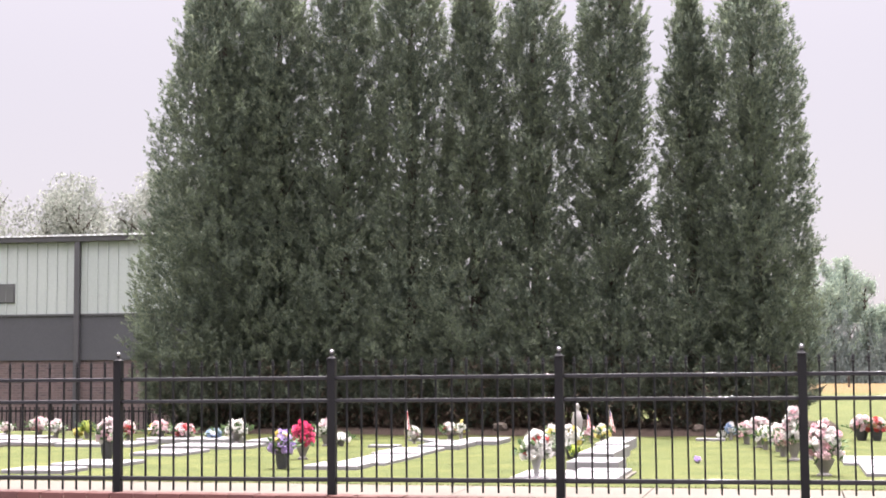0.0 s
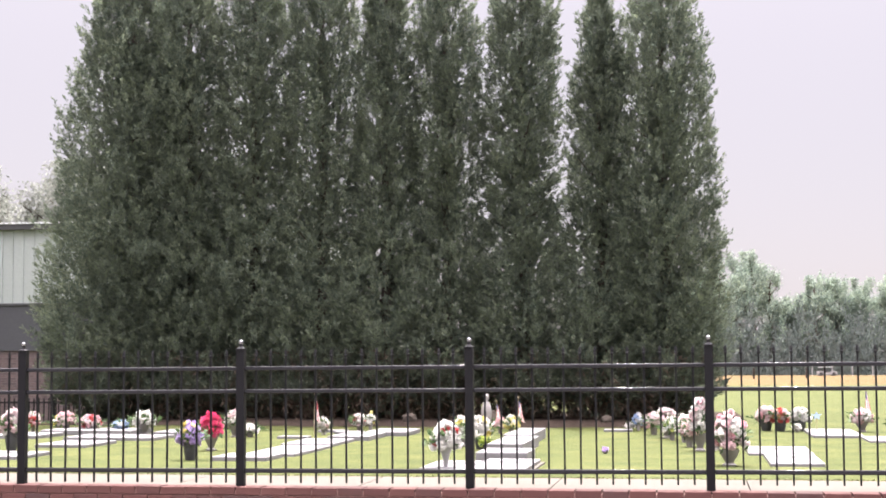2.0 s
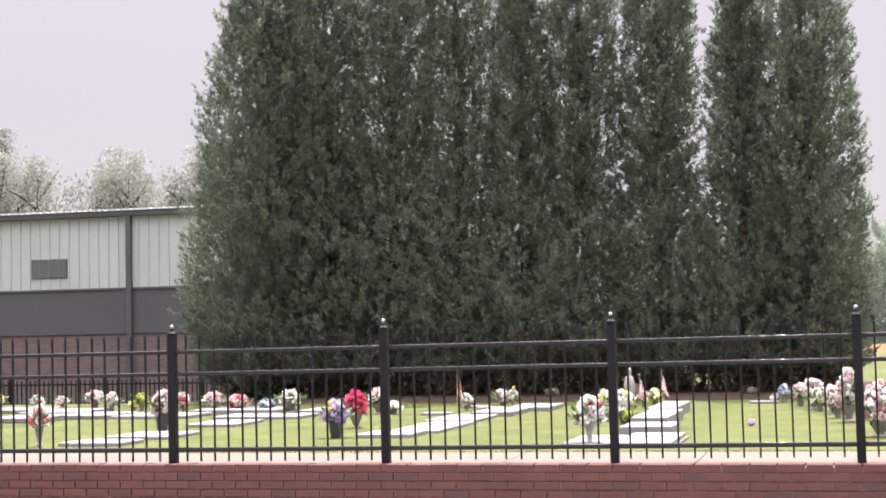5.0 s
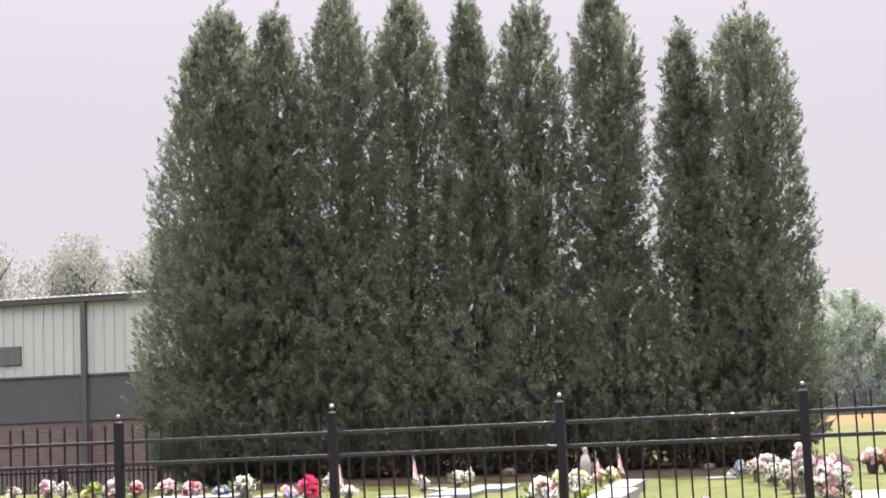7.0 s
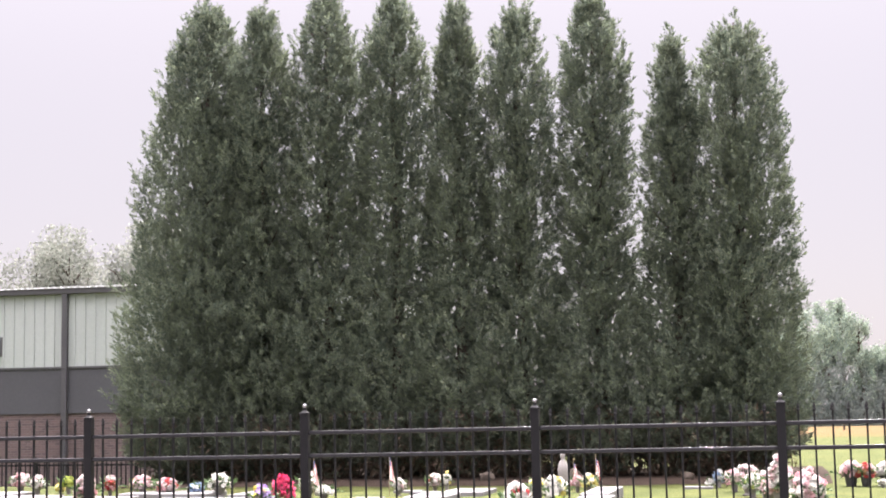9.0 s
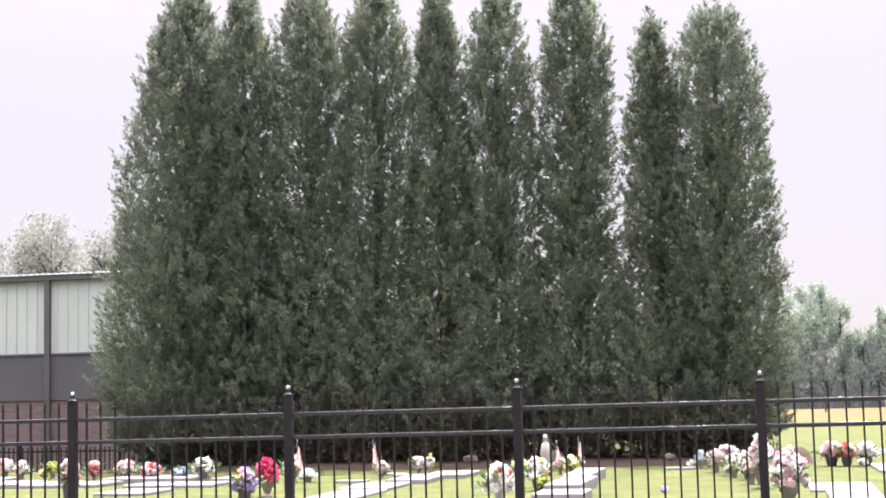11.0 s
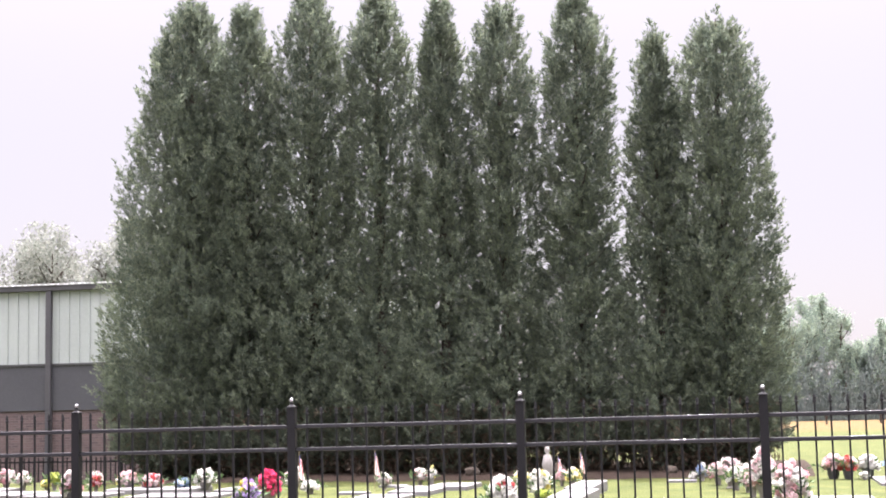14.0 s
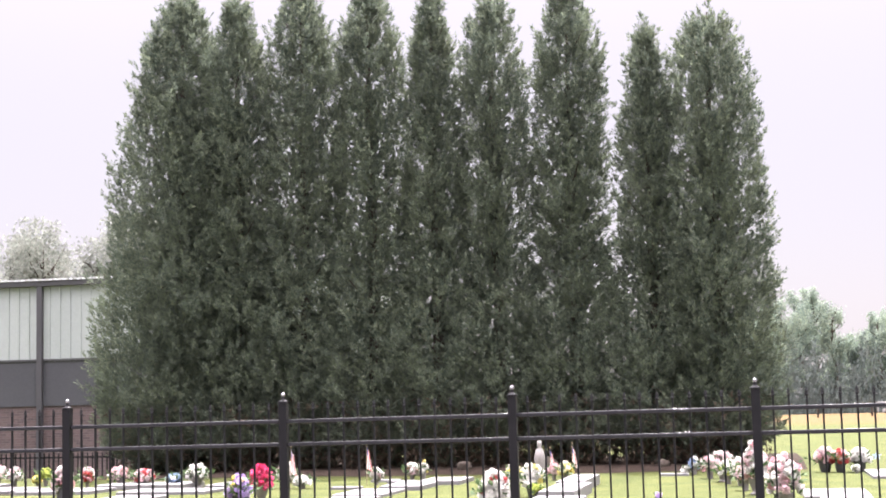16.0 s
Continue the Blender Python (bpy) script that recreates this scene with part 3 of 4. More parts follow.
def build_far():
    rng = random.Random(9)
    for k, (x, h, w) in enumerate(((-0.8, 6.0, 2.6), (0.6, 6.4, 2.6), (1.9, 6.8, 2.7), (3.1, 7.3, 2.6), (4.3, 7.3, 2.6), (5.5, 7.9, 2.7), (6.5, 8.2, 2.5), (7.5, 7.1, 2.2), (8.5, 5.0, 2.1), (9.4, 5.3, 2.2), (10.3, 6.3, 2.2), (11.2, 6.7, 2.3), (12.1, 6.2, 2.2), (12.9, 5.4, 2.0), (13.8, 6.2, 2.3), (14.9, 6.3, 2.4), (16.0, 5.8, 2.5), (17.2, 6.2, 2.6), (18.5, 5.9, 2.6))):
        broadleaf(x, 92 + rng.uniform(-1.5, 2.5), h, w, 40 + k, M_LEAF, 8500, 0.15)
    for k in range(13):
        x = -46 + 1.75 * k
        broadleaf(x, 58 + rng.uniform(-2, 3), 11.9 - 0.1 * k + rng.uniform(-0.5, 0.5) + (1.4 if 2 <= k < 5 else 0), 5.2, 80 + k, M_LEAF_HAZED, 8000, 0.19, label="pale hazy broadleaf tree behind the metal building", group="trees behind the building")
    # leaf filler below the crowns, coloured as the shade at the wood's foot
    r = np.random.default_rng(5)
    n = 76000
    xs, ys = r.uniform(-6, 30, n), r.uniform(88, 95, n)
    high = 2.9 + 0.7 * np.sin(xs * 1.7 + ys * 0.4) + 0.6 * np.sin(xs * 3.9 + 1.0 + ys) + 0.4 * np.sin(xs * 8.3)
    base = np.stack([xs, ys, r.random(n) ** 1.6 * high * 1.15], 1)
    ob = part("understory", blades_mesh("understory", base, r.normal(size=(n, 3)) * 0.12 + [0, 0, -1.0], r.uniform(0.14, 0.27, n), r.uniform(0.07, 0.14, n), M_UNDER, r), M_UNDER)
    tagged(ob, "undergrowth coloured dark for the shade at the far wood's foot", "undergrowth", kind="stuff")


def build_field_edge():
    """White utility cart and a low white rail at the far edge of the field."""
    cart = thing("utility_cart", "small white roofed utility cart at the far field edge", "cart", (10.4, 84, drop(10, 84)), turn=4)
    cart.scale = (0.75, 0.75, 0.75)
    side = [(-0.75, 0.12), (-0.75, 0.36), (-0.3, 0.4), (-0.25, 0.3), (0.3, 0.3), (0.42, 0.44), (0.75, 0.36), (0.78, 0.12)]
    bm = bmesh.new()
    front = [bm.verts.new((x, -0.4, z)) for x, z in side]
    back = [bm.verts.new((x, 0.4, z)) for x, z in side]
    bm.faces.new(front)
    bm.faces.new(back[::-1])
    for k in range(len(side)):
        j = (k + 1) % len(side)
        bm.faces.new((front[j], front[k], back[k], back[j]))
    part("body", bm, M_POT_WHITE, cart)
    part("roof", boxed(-0.6, 0.5, -0.42, 0.42, 0.68, 0.73, bevel=0.015), M_POT_WHITE, cart)
    part("seat", boxed(-0.25, 0.05, -0.36, 0.36, 0.3, 0.52, bevel=0.02), M_POT_DARK, cart, "dark seat")
    for x in (-0.55, 0.42):
        for y in (-0.38, 0.38):
            part("roof_post", boxed(x - 0.015, x + 0.015, y - 0.015, y + 0.015, 0.35, 0.69), M_POT_DARK, cart)
    for x in (-0.5, 0.5):
        for y in (-0.42, 0.42):
            w = lathe(bmesh.new(), [(0.15, -0.05), (0.15, 0.05)], 14)
            part("wheel", w, M_POT_DARK, cart, "dark tyre", at=(x, y, 0.15), turn=(radians(90), 0, 0))
    rail = thing("rail_fence", "low white rail along the far field edge", "fence", (0, 86, drop(14, 86)))
    part("rail", boxed(9.6, 14.6, -0.03, 0.03, 0.64, 0.7, bevel=0.01), M_POT_WHITE, rail)
    for k in range(5):
        part("post", boxed(-0.03, 0.03, -0.03, 0.03, 0, 0.68), M_POT_WHITE, rail, at=(9.7 + 1.2 * k, 0, 0))
    for x, y in ((5.6, 70.0), (8.4, 72.0)):
        st = thing("field_stake", "dark wooden stake in the dry field", "stake", (x, y, drop(x, y)), "field stakes")
        part("stake", boxed(-0.05, 0.05, -0.05, 0.05, -0.1, 0.55, bevel=0.01), M_BARK, st)


def build_sunlit_patches():
    # tan lumps that stand in for sunlit patches of ground below the trees
    for k, (x, y, w, h) in enumerate(((-1.9, 12.7, 0.26, 0.16), (-0.55, 12.75, 0.3, 0.2), (1.25, 12.7, 0.2, 0.14))):
        rng = random.Random(60 + k)
        bm = bmesh.new()
        bmesh.ops.create_icosphere(bm, subdivisions=2, radius=1.0)
        for v in bm.verts:
            v.co *= rng.uniform(0.85, 1.12)
            v.co = Vector((v.co.x * w / 2, v.co.y * w / 2.4, v.co.z * h * 0.62 + h * 0.3))
        ob = part("sunlit_patch_lump", bm, M_SUN_PATCH, at=(x, y, 0.0))
        tagged(ob, "dull tan lump standing in for a sunlit patch of the mulch bed", "rock", "rocks under the conifers")


# ---- graves ----
def grave_slab(x0, x1, y0, y1, top, mat, label, base=True, turn=0.0):
    """A low ledger stone on a slightly wider foot."""
    cx, cy = (x0 + x1) / 2, (y0 + y1) / 2
    g = thing("grave_slab", label, "grave", (cx, cy, -0.03), "grave slabs", turn=turn)
    w, d, h = (x1 - x0) / 2, (y1 - y0) / 2, top + 0.03
    if base:
        part("foot", boxed(-w - 0.04, w + 0.04, -d - 0.04, d + 0.04, -0.03, 0.35 * h, bevel=0.006), M_CONCRETE, g)
        part("ledger", boxed(-w, w, -d, d, 0.35 * h, h, bevel=0.012), mat, g)
    else:
        part("ledger", boxed(-w, w, -d, d, -0.03, h, bevel=0.012), mat, g)
    plate = boxed(-0.55 * w, 0.55 * w, 0.15 * d, 0.62 * d, h - 0.004, h + 0.008, bevel=0.003)
    part("name_plate", plate, M_STONE_DARK if mat is M_STONE else M_STONE, g, "small inset plate")
    return g


PALE = "pale granite ledger slab lying in the lawn"


def build_slabs():
    for x0, x1, y0, y1, top in (
        (-5.07, -4.40, 2.36, 2.95, 0.01), (-5.03, -4.31, 3.30, 4.2, 0.01), (-5.08, -4.44, 5.5, 6.5, 0.01), (-5.40, -4.20, 7.1, 7.95, 0.015),
        (-7.0, -5.9, 7.4, 8.3, 0.02), (-6.3, -5.0, 8.45, 9.3, 0.04), (-4.56, -4.1, 8.1, 9.1, 0.04), (-2.24, -1.66, 3.38, 4.05, 0.015)):
        grave_slab(x0, x1, y0, y1, top, M_STONE, PALE, base=False)
    for x0, x1, y0, y1, top in (
        (-2.12, -1.56, 4.12, 5.8, 0.005), (-2.22, -1.60, 6.0, 7.25, 0.01), (-1.99, -1.45, 7.4, 8.5, 0.03), (-1.77, -1.19, 8.62, 9.7, 0.03),
        (3.18, 3.86, 4.9, 6.2, 0.0), (3.33, 3.84, 3.2, 4.75, 0.005), (4.13, 4.77, 8.7, 10.6, 0.01), (4.72, 5.5, 7.6, 8.7, 0.0)):
        grave_slab(x0, x1, y0, y1, top, M_STONE, PALE, base=False)
    for x0, x1, y0, y1, top in ((-8.45, -7.75, 6.7, 7.8, 0.04), (-10.1, -9.2, 9.3, 10.2, 0.03), (-9.0, -8.1, 8.5, 9.6, 0.03), (-7.9, -7.1, 7.5, 8.5, 0.03)):
        grave_slab(x0, x1, y0, y1, top, M_STONE, PALE)
    grave_slab(0.62, 1.13, 1.95, 3.35, 0.02, M_STONE, "pale granite ledger slab beside a flower vase")
    grave_slab(0.46, 0.98, 3.5, 4.3, 0.07, M_STONE, "raised pale granite slab between two graves", base=False)
    grave_slab(0.41, 0.80, 4.75, 6.5, 0.09, M_STONE, "raised pale granite slab with a wide top", base=False)
    grave_slab(0.36, 0.70, 6.6, 8.4, 0.10, M_STONE, "raised pale granite slab below the conifers", base=False)
    grave_slab(0.10, 0.55, 2.3, 3.4, -0.005, M_STONE, "flat pale stone under a flower vase", base=False)
    for x, y in ((-2.12, 9.3), (-2.55, 7.9), (-2.45, 9.7), (1.55, 10.3)):
        s = thing("flush_marker", "small bronze-grey marker set flush in the lawn", "grave", (x, y, -0.03), "flush markers")
        part("marker_stone", boxed(-0.2, 0.2, -0.12, 0.12, -0.02, 0.035, bevel=0.008), M_STONE_DARK, s)


def blossom_mesh(name, mat, seed):
    """A full silk rosette: rings of cupped petals round a small heart."""
    rng = random.Random(seed)
    bm = bmesh.new()
    for count, tilt, reach in ((7, -0.25, 1.12), (7, 0.25, 1.05), (6, 0.7, 0.92), (5, 1.15, 0.75)):
        spin = rng.uniform(0, 6)
        for k in range(count):
            a = spin + 2 * math.pi * k / count + rng.uniform(-0.15, 0.15)
            e, q = tilt + rng.uniform(-0.2, 0.2), reach * rng.uniform(0.85, 1.12)
            way = Vector((math.cos(a) * math.cos(e), math.sin(a) * math.cos(e), math.sin(e)))
            side = Vector((-math.sin(a), math.cos(a), 0))
            lift = way.cross(side) * -0.16
            row = [bm.verts.new(p) for p in (way * 0.1, way * 0.6 * q - side * 0.36 + lift, way * 0.6 * q + side * 0.36 + lift, way * q - side * 0.2, way * q + side * 0.2, way * 0.55 * q - lift)]
            for f in ((0, 5, 1), (0, 2, 5), (1, 5, 3), (5, 2, 4), (3, 5, 4)):
                bm.faces.new([row[i] for i in f])
    bmesh.ops.create_icosphere(bm, subdivisions=1, radius=0.42)
    return mesh_of(bm, name, mat)


BLOSSOM = {}
for i, (key, mat) in enumerate((("pink", M_PINK), ("hot", M_HOT), ("rose", M_ROSE), ("white", M_WHITE), ("red", M_RED), ("yellow", M_YELLOW), ("lime", M_LIME), ("purple", M_PURPLE), ("blue", M_BLUE), ("orange", M_ORANGE))):
    BLOSSOM[key] = [blossom_mesh("blossom", mat, 3 * i + j) for j in range(3)]
COUNT = [0]


def vase(kind, r, h, parent):
    if kind == "pot":
        rings = [(0.72 * r, 0), (0.98 * r, 0.5 * h), (1.0 * r, 0.82 * h), (1.12 * r, 0.84 * h), (1.12 * r, h), (0.95 * r, h), (0.9 * r, 0.88 * h)]
        return part("pot", lathe(bmesh.new(), rings, 20), M_POT_DARK, parent, "dark round pot", smooth=False)
    if kind == "urn":
        rings = [(0.75 * r, 0), (0.78 * r, 0.07 * h), (0.42 * r, 0.18 * h), (0.5 * r, 0.3 * h), (0.9 * r, 0.7 * h), (1.05 * r, 0.95 * h), (1.05 * r, h), (0.85 * r, h), (0.8 * r, 0.9 * h)]
        return part("urn", lathe(bmesh.new(), rings, 20), M_POT_STONE, parent, "grey stone urn")
    if kind == "cone":
        rings = [(0.7 * r, 0), (0.7 * r, 0.05 * h), (0.28 * r, 0.1 * h), (0.4 * r, 0.4 * h), (0.95 * r, 0.97 * h), (1.0 * r, h), (0.85 * r, h), (0.8 * r, 0.9 * h)]
        return part("vase", lathe(bmesh.new(), rings, 20), M_POT_WHITE, parent, "white tapered vase")
    rings = [(0.5 * r, 0), (0.6 * r, 0.5 * h), (0.75 * r, h), (0.6 * r, h), (0.55 * r, 0.9 * h)]
    return part("vase", lathe(bmesh.new(), rings, 16), M_POT_STONE, parent, "small grey vase")


def bouquet(x, y, high, wide, colours, label, kind="vase", z=-0.03, n=None, pot=0.42, size=0.034):
    """Cut or silk flowers in a vase: blossoms on a dome, leaves between them."""
    COUNT[0] += 1
    rng = random.Random(100 + COUNT[0])
    g = thing("flower_bouquet", label, "flowers", (x, y, z), "flowers on the graves", turn=rng.uniform(0, 360))
    ph = high * pot
    r = wide / 2
    vase(kind, min(max(0.045, 0.52 * r), 0.095), ph, g)
    n = int(1.5 * (n or 9 + 260 * wide * high))
    lo = 0.82 * ph + 0.1 * (high - ph)
    for k in range(n):
        a = 2.4 * k + rng.uniform(-0.4, 0.4)
        u = (k + 0.5) / n
        c = math.sqrt(1 - (1 - u) ** 2)
        s = size * rng.uniform(0.8, 1.35)
        reach = (r - 0.5 * s) * c * rng.uniform(0.72, 1.1)
        px, py = reach * math.cos(a), reach * math.sin(a)
        pz = lo + (high - s * 0.8 - lo) * ((1 - u) ** 0.8) * rng.uniform(0.78, 1.08)
        b = part("blossom", rng.choice(BLOSSOM[rng.choice(colours)]), None, g, at=(px, py, pz), turn=(rng.uniform(0, 6), rng.uniform(0, 6), 0))
        b.scale = (s, s, s)
    nr = np.random.default_rng(COUNT[0])
    m = int(min(130, 1500 * wide * high))
    base = np.stack([nr.normal(size=m) * 0.22 * wide, nr.normal(size=m) * 0.22 * wide, ph * 0.95 + nr.random(m) * (high - ph) * 0.55], 1)
    way = np.stack([base[:, 0] * 5, base[:, 1] * 5, nr.uniform(-0.2, 0.9, m)], 1) + nr.normal(size=(m, 3)) * 0.2
    part("leaf_spray", blades_mesh("leaf_spray", base, way, nr.uniform(0.05, 0.11, m) * min(1, wide / 0.2), nr.uniform(0.018, 0.04, m) * min(1, wide / 0.2), M_GREEN, nr, 0.1), M_GREEN, g, "green silk leaves")["kind"] = "stuff"
    for _ in range(5):
        a = rng.uniform(0, 6.28)
        limb_end = (0.5 * r * math.cos(a), 0.5 * r * math.sin(a), lo)
        part("stem", limb(bmesh.new(), [(0, 0, 0.6 * ph), (0.2 * r * math.cos(a), 0.2 * r * math.sin(a), ph), limb_end], 0.004, 0.003, 5), M_GREEN, g)
    return g


def small_flag(x, y, high, seed, z=-0.03):
    """Stick with a hanging striped cloth."""
    rng = random.Random(seed)
    f = thing("stick_flag", "small striped flag with blue canton on a wooden stick", "flag", (x, y, z), "small flags")
    part("stick", limb(bmesh.new(), [(0, 0, -0.02), (0.004, 0, high * 0.5), (0.01, 0, high)], 0.005, 0.004, 6), M_STICK, f)
    tip = bmesh.new()
    bmesh.ops.create_uvsphere(tip, u_segments=10, v_segments=6, radius=0.011)
    part("tip", tip, M_STICK, f, "wooden tip", at=(0.01, 0, high))
    me = bpy.data.meshes.new("cloth")
    cols, rows = 13, 14
    fall, reach = 0.56 * high, 0.085
    verts, faces, mats = [], [], []
    for j in range(rows + 1):
        v = j / rows
        for i in range(cols + 1):
            u = i / cols
            droop = u * (0.35 + 0.65 * v)
            verts.append((0.01 + reach * droop, 0.022 * math.sin(9 * u + 3 * v) * u, high - 0.03 - fall * v * (1 - 0.12 * u) - 0.16 * high * u))
    for j in range(rows):
        for i in range(cols):
            k = j * (cols + 1) + i
            faces.append((k, k + 1, k + cols + 2, k + cols + 1))
            mats.append(2 if (i < 5 and j < 5) else (0 if (i + j // 5) // 2 % 2 == 0 else 1))
    me.from_pydata(verts, [], faces)
    for m in (M_FLAG_RED, M_FLAG_WHITE, M_FLAG_BLUE):
        me.materials.append(m)
    me.polygons.foreach_set("material_index", mats)
    me.update()
    part("cloth", me, None, f)


def build_flowers():
    pr = "pink and rose silk flowers in a small vase on a grave"
    wr = "white and pale rose silk flowers in a small vase"
    bouquet(-5.34, 2.47, 0.42, 0.17, ["white", "rose", "red"], "white and red flowers in a tall grey vase", "urn", pot=0.5)
    bouquet(-10.9, 11.2, 0.24, 0.20, ["white", "yellow"], "small white and yellow flowers on a far grave")
    bouquet(-10.2, 11.2, 0.22, 0.20, ["white"], "small white flowers on a far grave")
    bouquet(-9.7, 11.1, 0.2, 0.22, ["white", "white", "rose"], "low white flowers on a far grave")
    bouquet(-8.5, 9.9, 0.34, 0.30, ["rose", "white", "pink"], wr)
    bouquet(-8.12, 9.7, 0.30, 0.24, ["white", "rose"], wr)
    bouquet(-7.95, 10.1, 0.16, 0.16, ["white", "yellow"], "low cream flowers beside a lime bouquet")
    bouquet(-7.72, 9.9, 0.28, 0.22, ["lime"], "round lime green flower ball in a vase", n=18)
    bouquet(-4.93, 4.55, 0.50, 0.27, ["rose", "pink", "white", "rose"], "pale pink flowers in a large round dark pot", "pot", pot=0.46)
    bouquet(-6.92, 9.6, 0.30, 0.20, ["rose", "white", "pink"], pr)
    bouquet(-6.74, 9.2, 0.24, 0.18, ["red", "pink"], "dark red and pink flowers in a low vase")
    bouquet(-6.66, 9.9, 0.22, 0.14, ["yellow", "white"], "thin yellow and white flowers")
    bouquet(-6.22, 9.15, 0.32, 0.30, ["rose", "pink", "rose"], pr)
    bouquet(-5.78, 8.97, 0.27, 0.34, ["pink", "rose", "red"], pr)
    bouquet(-5.34, 8.95, 0.2, 0.25, ["blue", "white", "blue"], "pale blue flowers in a low dark pot", "pot")
    bouquet(-4.98, 8.95, 0.33, 0.34, ["white"], "white silk flowers in a grey urn", "urn", n=16, size=0.042)
    bouquet(-2.50, 3.5, 0.40, 0.26, ["purple", "purple", "purple", "purple", "purple", "yellow"], "purple and yellow flowers in a round dark pot", "pot", pot=0.46)
    bouquet(-2.80, 5.15, 0.45, 0.30, ["hot"], "bright pink silk flowers in a grey stone urn", "urn", n=34, pot=0.4)
    bouquet(-3.45, 8.2, 0.36, 0.28, ["white", "white", "rose"], "white flowers in a stone urn", "urn")
    bouquet(-3.22, 8.15, 0.18, 0.28, ["white"], "low white flowers on a grave slab")
    bouquet(-2.42, 9.0, 0.24, 0.18, ["white", "rose", "white"], "white flowers in a bowl beside a small flag", "urn")
    bouquet(-2.13, 9.95, 0.26, 0.20, ["white", "rose", "white", "red"], "white and red flowers in a basket-like vase")
    bouquet(-1.95, 9.9, 0.30, 0.13, ["yellow", "white"], "tall yellow flowers in a thin vase", n=6)
    bouquet(0.33, 2.45, 0.46, 0.27, ["white", "white", "white", "white", "white", "white", "red"], "white and red flowers in a white tapered vase", "cone", pot=0.5, size=0.042)
    bouquet(-0.08, 6.3, 0.36, 0.22, ["white", "white", "yellow"], "cream flowers in a grey urn", "urn", size=0.042)
    bouquet(0.2, 5.8, 0.38, 0.27, ["white", "yellow", "white"], "cream and yellow flowers over bright green leaves", "pot", size=0.042)
    bouquet(0.28, 5.55, 0.17, 0.16, ["lime"], "low bright green flower cushion", "pot", n=9)
    bouquet(-0.04, 9.5, 0.24, 0.16, ["rose", "pink"], "pink flowers in a small vase below the conifers")
    bouquet(0.13, 9.4, 0.26, 0.22, ["yellow", "white"], "cream flowers beside a small flag")
    bouquet(1.66, 5.1, 0.075, 0.08, ["purple"], "small dark purple flower on the lawn", n=3, size=0.022)
    bouquet(1.69, 10.7, 0.13, 0.15, ["white"], "small round white flowers on the lawn", n=7)
    bouquet(1.82, 10.6, 0.26, 0.14, ["blue", "white"], "pale blue flowers in a thin vase")
    bouquet(2.07, 9.4, 0.31, 0.28, ["rose", "white", "pink"], pr)
    bouquet(2.26, 8.5, 0.40, 0.32, ["white", "rose", "rose"], wr, "urn")
    bouquet(2.34, 8.0, 0.30, 0.24, ["white", "white", "lime"], "white flowers with green leaves in a vase")
    bouquet(2.50, 7.5, 0.36, 0.28, ["white", "rose"], wr)
    bouquet(2.56, 6.5, 0.32, 0.26, ["white", "rose", "pink"], wr)
    bouquet(2.68, 5.7, 0.58, 0.30, ["white", "rose", "white", "white", "pink"], "tall white and pink flowers in a grey urn", "urn", pot=0.34)
    bouquet(2.95, 3.3, 0.52, 0.36, ["rose", "white", "white", "rose", "white", "pink"], "large pale rose bouquet in a stone urn", "urn", n=46, pot=0.3)
    bouquet(3.62, 10.7, 0.37, 0.33, ["rose", "white", "rose", "pink"], "pale pink flowers in a dark pot", "pot")
    bouquet(3.82, 10.6, 0.34, 0.28, ["red", "orange", "rose"], "red and orange flowers in a dark pot", "pot")
    bouquet(4.09, 10.75, 0.35, 0.33, ["white"], "white flowers in a dark pot", "pot")
    bouquet(4.02, 10.3, 0.13, 0.13, ["white"], "small white flowers at a pot's foot", n=7)
    bouquet(4.92, 10.5, 0.34, 0.32, ["rose", "white", "pink", "white", "rose"], "rose and white flowers beside a small flag", "urn")
    bouquet(5.02, 7.1, 0.40, 0.26, ["blue", "white", "white", "red"], "pale blue and red flowers in a grey pot", "pot")
    bouquet(5.25, 7.0, 0.36, 0.26, ["rose", "red", "white"], "pink and red flowers on a grave", "vase")
    small_flag(-3.33, 8.0, 0.56, 1)
    small_flag(-2.53, 8.9, 0.56, 2)
    small_flag(0.2, 9.6, 0.50, 3)
    small_flag(-0.12, 9.7, 0.44, 5)
    small_flag(5.0, 10.8, 0.62, 4)
    star = thing("pinwheel", "small blue star pinwheel on a stick", "pinwheel", (4.3, 10.4, -0.03))
    part("stick", limb(bmesh.new(), [(0, 0, -0.02), (0, 0, 0.22)], 0.004, 0.003, 6), M_STICK, star)
    bm = bmesh.new()
    ring = [bm.verts.new(((0.075 if k % 2 == 0 else 0.03) * math.sin(k * math.pi / 5), -0.012, 0.22 + (0.075 if k % 2 == 0 else 0.03) * math.cos(k * math.pi / 5))) for k in range(10)]
    f = bm.faces.new(ring)
    bmesh.ops.solidify(bm, geom=[f], thickness=0.006)
    bmesh.ops.rotate(bm, verts=bm.verts, cent=(0, 0, 0.22), matrix=Matrix.Rotation(radians(-35), 3, "X"))
    bmesh.ops.recalc_face_normals(bm, faces=bm.faces)
    part("star", bm, M_BLUE, star, "blue star")
    st = lathe(bmesh.new(), [(0.075, 0), (0.075, 0.1), (0.05, 0.11), (0.065, 0.2), (0.075, 0.33), (0.05, 0.43), (0.022, 0.46), (0.032, 0.49), (0.034, 0.52), (0.02, 0.555)], 14)
    ob = part("garden_statue", st, M_POT_STONE, smooth=True, at=(-0.16, 9.0, -0.03))
    tagged(ob, "small weathered grey stone statue among graves", "statue")


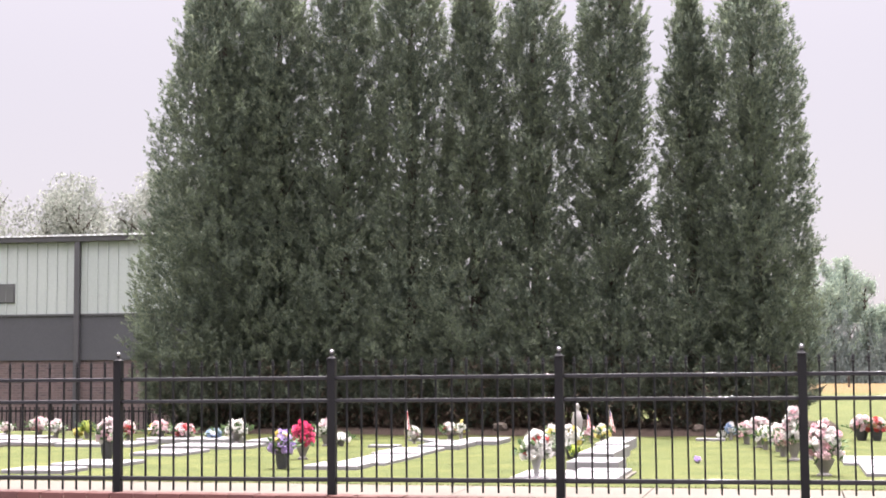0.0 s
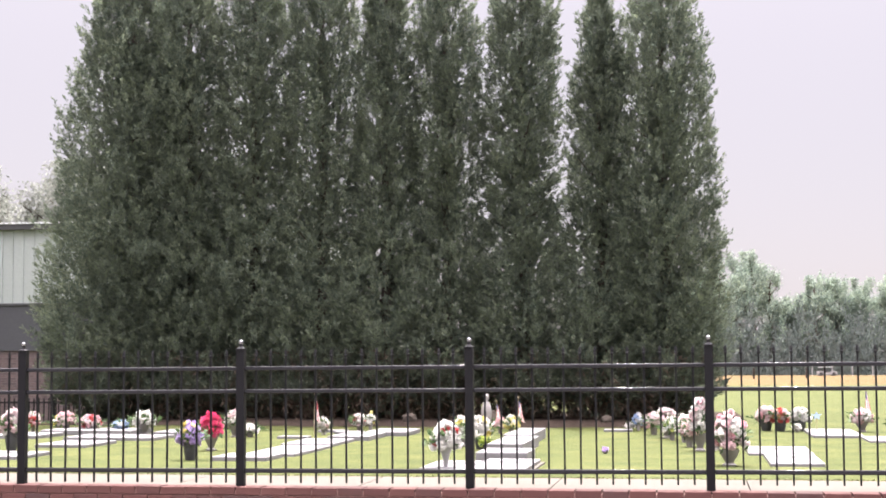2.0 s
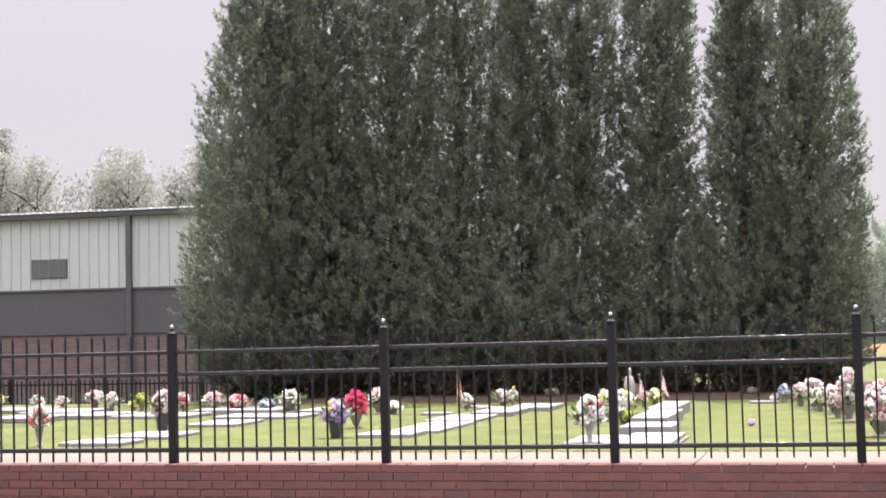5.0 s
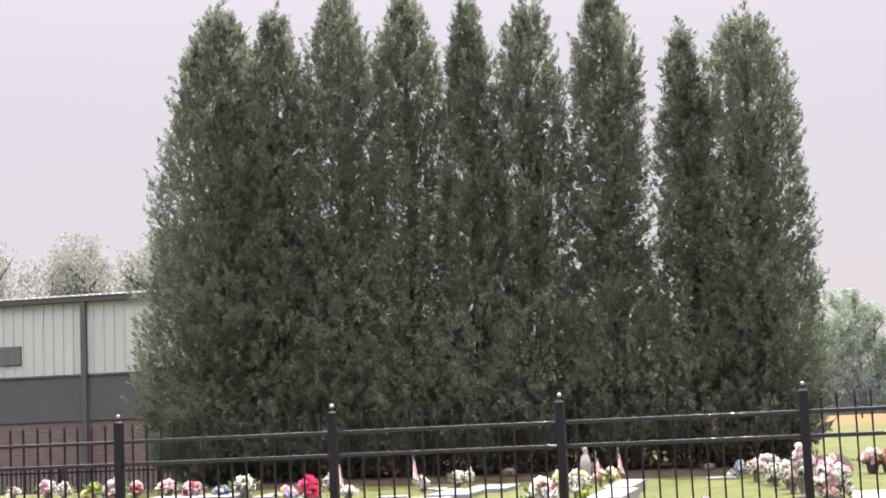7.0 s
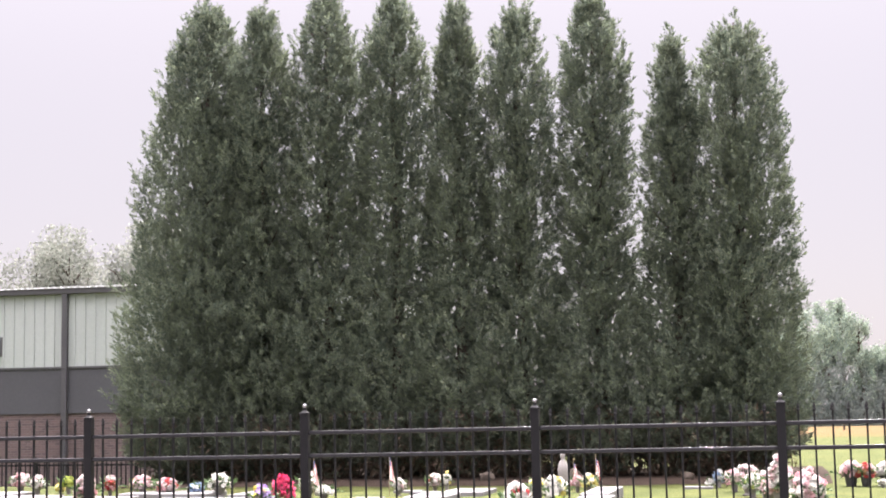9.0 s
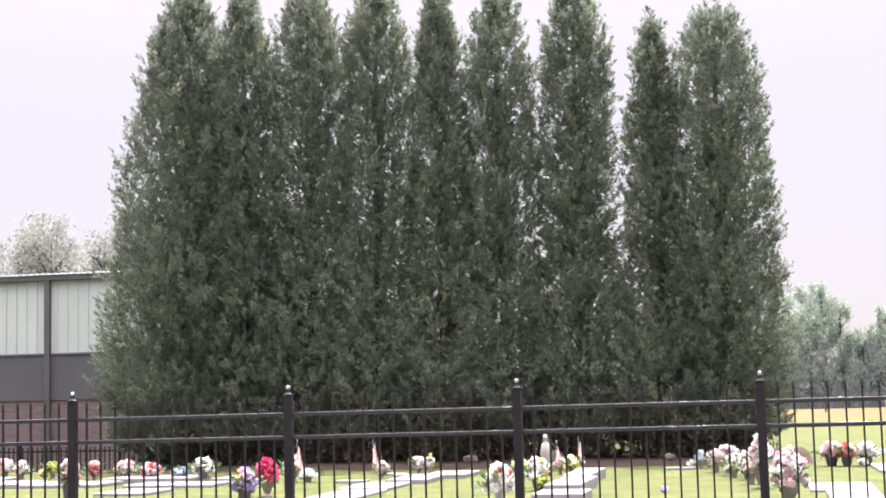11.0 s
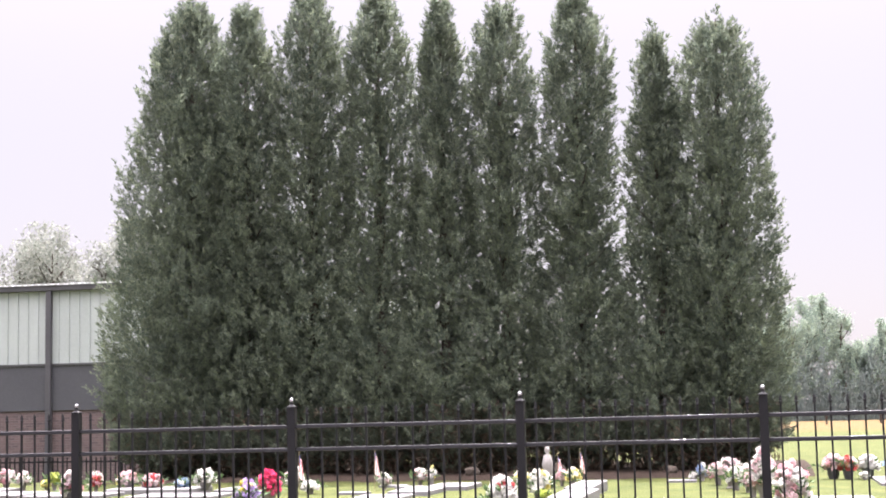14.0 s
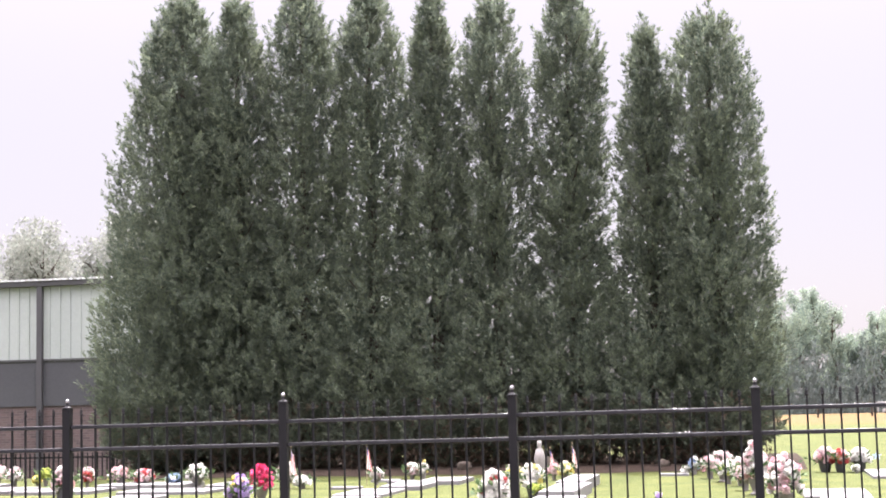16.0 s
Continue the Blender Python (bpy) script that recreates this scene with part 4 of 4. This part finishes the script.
# ---- lawn edge ----
def build_grass():
    r = np.random.default_rng(21)
    n = 9000
    y = 1.40 + 0.16 * r.random(n)
    x = r.uniform(-11, 6.5, n)
    base = np.stack([x, y, np.full(n, -0.036)], 1)
    way = r.normal(size=(n, 3)) * 0.5 + [0, 0, 1.0]
    ob = part("grass", blades_mesh("grass", base, way, r.uniform(0.012, 0.032, n), r.uniform(0.005, 0.010, n), M_BLADE, r), M_BLADE)
    tagged(ob, "ragged grass edge along the concrete strip", "grass", kind="stuff")


# ---- bricks of the street wall, laid last ----
def build_wall():
    wall = thing("wall_street", "red brick retaining wall under the fence", "wall", kind="structure")
    part("wall_core", boxed(-400, 400, -0.14, 0.066, -1.0, -0.022), M_MORTAR, wall, "mortar core")
    rng = random.Random(17)
    brick = mesh_of(boxed(-0.0965, 0.0965, -0.012, 0.03, -0.0285, 0.0285, bevel=0.003), "brick", M_BRICK)
    long = mesh_of(boxed(-0.0965, 0.0965, -0.107, 0.107, -0.03, 0.0285, bevel=0.003), "cap_brick", M_BRICK)
    step, rise = 0.2035, 0.067
    for k in range(-26, 29):
        part("cap_brick", long, None, wall, at=(k * step + rng.uniform(-0.001, 0.001), -0.045, -0.026 + rng.uniform(-0.002, 0.002)))
    for c in range(5):
        for k in range(-24, 27):
            x = k * step + (step / 2 if c % 2 == 0 else 0)
            part("brick", brick, None, wall, at=(x + rng.uniform(-0.002, 0.002), -0.145 + rng.uniform(-0.0025, 0.0015), -0.0915 - c * rise))
    verts, faces = [], []
    for c in range(8):
        for k in list(range(-75, -24)) + list(range(27, 75)) if c < 5 else range(-75, 75):
            x = k * step + (step / 2 if c % 2 == 0 else 0)
            i = len(verts)
            x0, x1, y0, y1, z0, z1 = x - 0.0965, x + 0.0965, -0.157, -0.12, -0.12 - c * rise, -0.063 - c * rise
            verts += [(x0, y0, z0), (x1, y0, z0), (x1, y0, z1), (x0, y0, z1), (x0, y1, z0), (x1, y1, z0), (x1, y1, z1), (x0, y1, z1)]
            faces += [(i, i + 1, i + 2, i + 3), (i + 3, i + 2, i + 6, i + 7), (i, i + 4, i + 5, i + 1), (i, i + 3, i + 7, i + 4), (i + 1, i + 5, i + 6, i + 2)]
    for k in list(range(-75, -26)) + list(range(29, 75)):
        i = len(verts)
        x0, x1, y0, y1, z0, z1 = k * step - 0.0965, k * step + 0.0965, -0.152, 0.062, -0.056, 0.0025
        verts += [(x0, y0, z0), (x1, y0, z0), (x1, y0, z1), (x0, y0, z1), (x0, y1, z0), (x1, y1, z0), (x1, y1, z1), (x0, y1, z1)]
        faces += [(i, i + 1, i + 2, i + 3), (i + 3, i + 2, i + 6, i + 7), (i, i + 4, i + 5, i + 1), (i, i + 3, i + 7, i + 4), (i + 1, i + 5, i + 6, i + 2)]
    me = bpy.data.meshes.new("brickwork")
    me.from_pydata(verts, [], faces)
    me.materials.append(M_BRICK)
    tagged(part("brickwork", me, None, wall), kind="stuff")


build_ground()
build_fence()
build_row()
build_metal_building()
build_yard_fence()
build_far()
build_field_edge()
build_sunlit_patches()
build_slabs()
build_flowers()
build_grass()
build_wall()
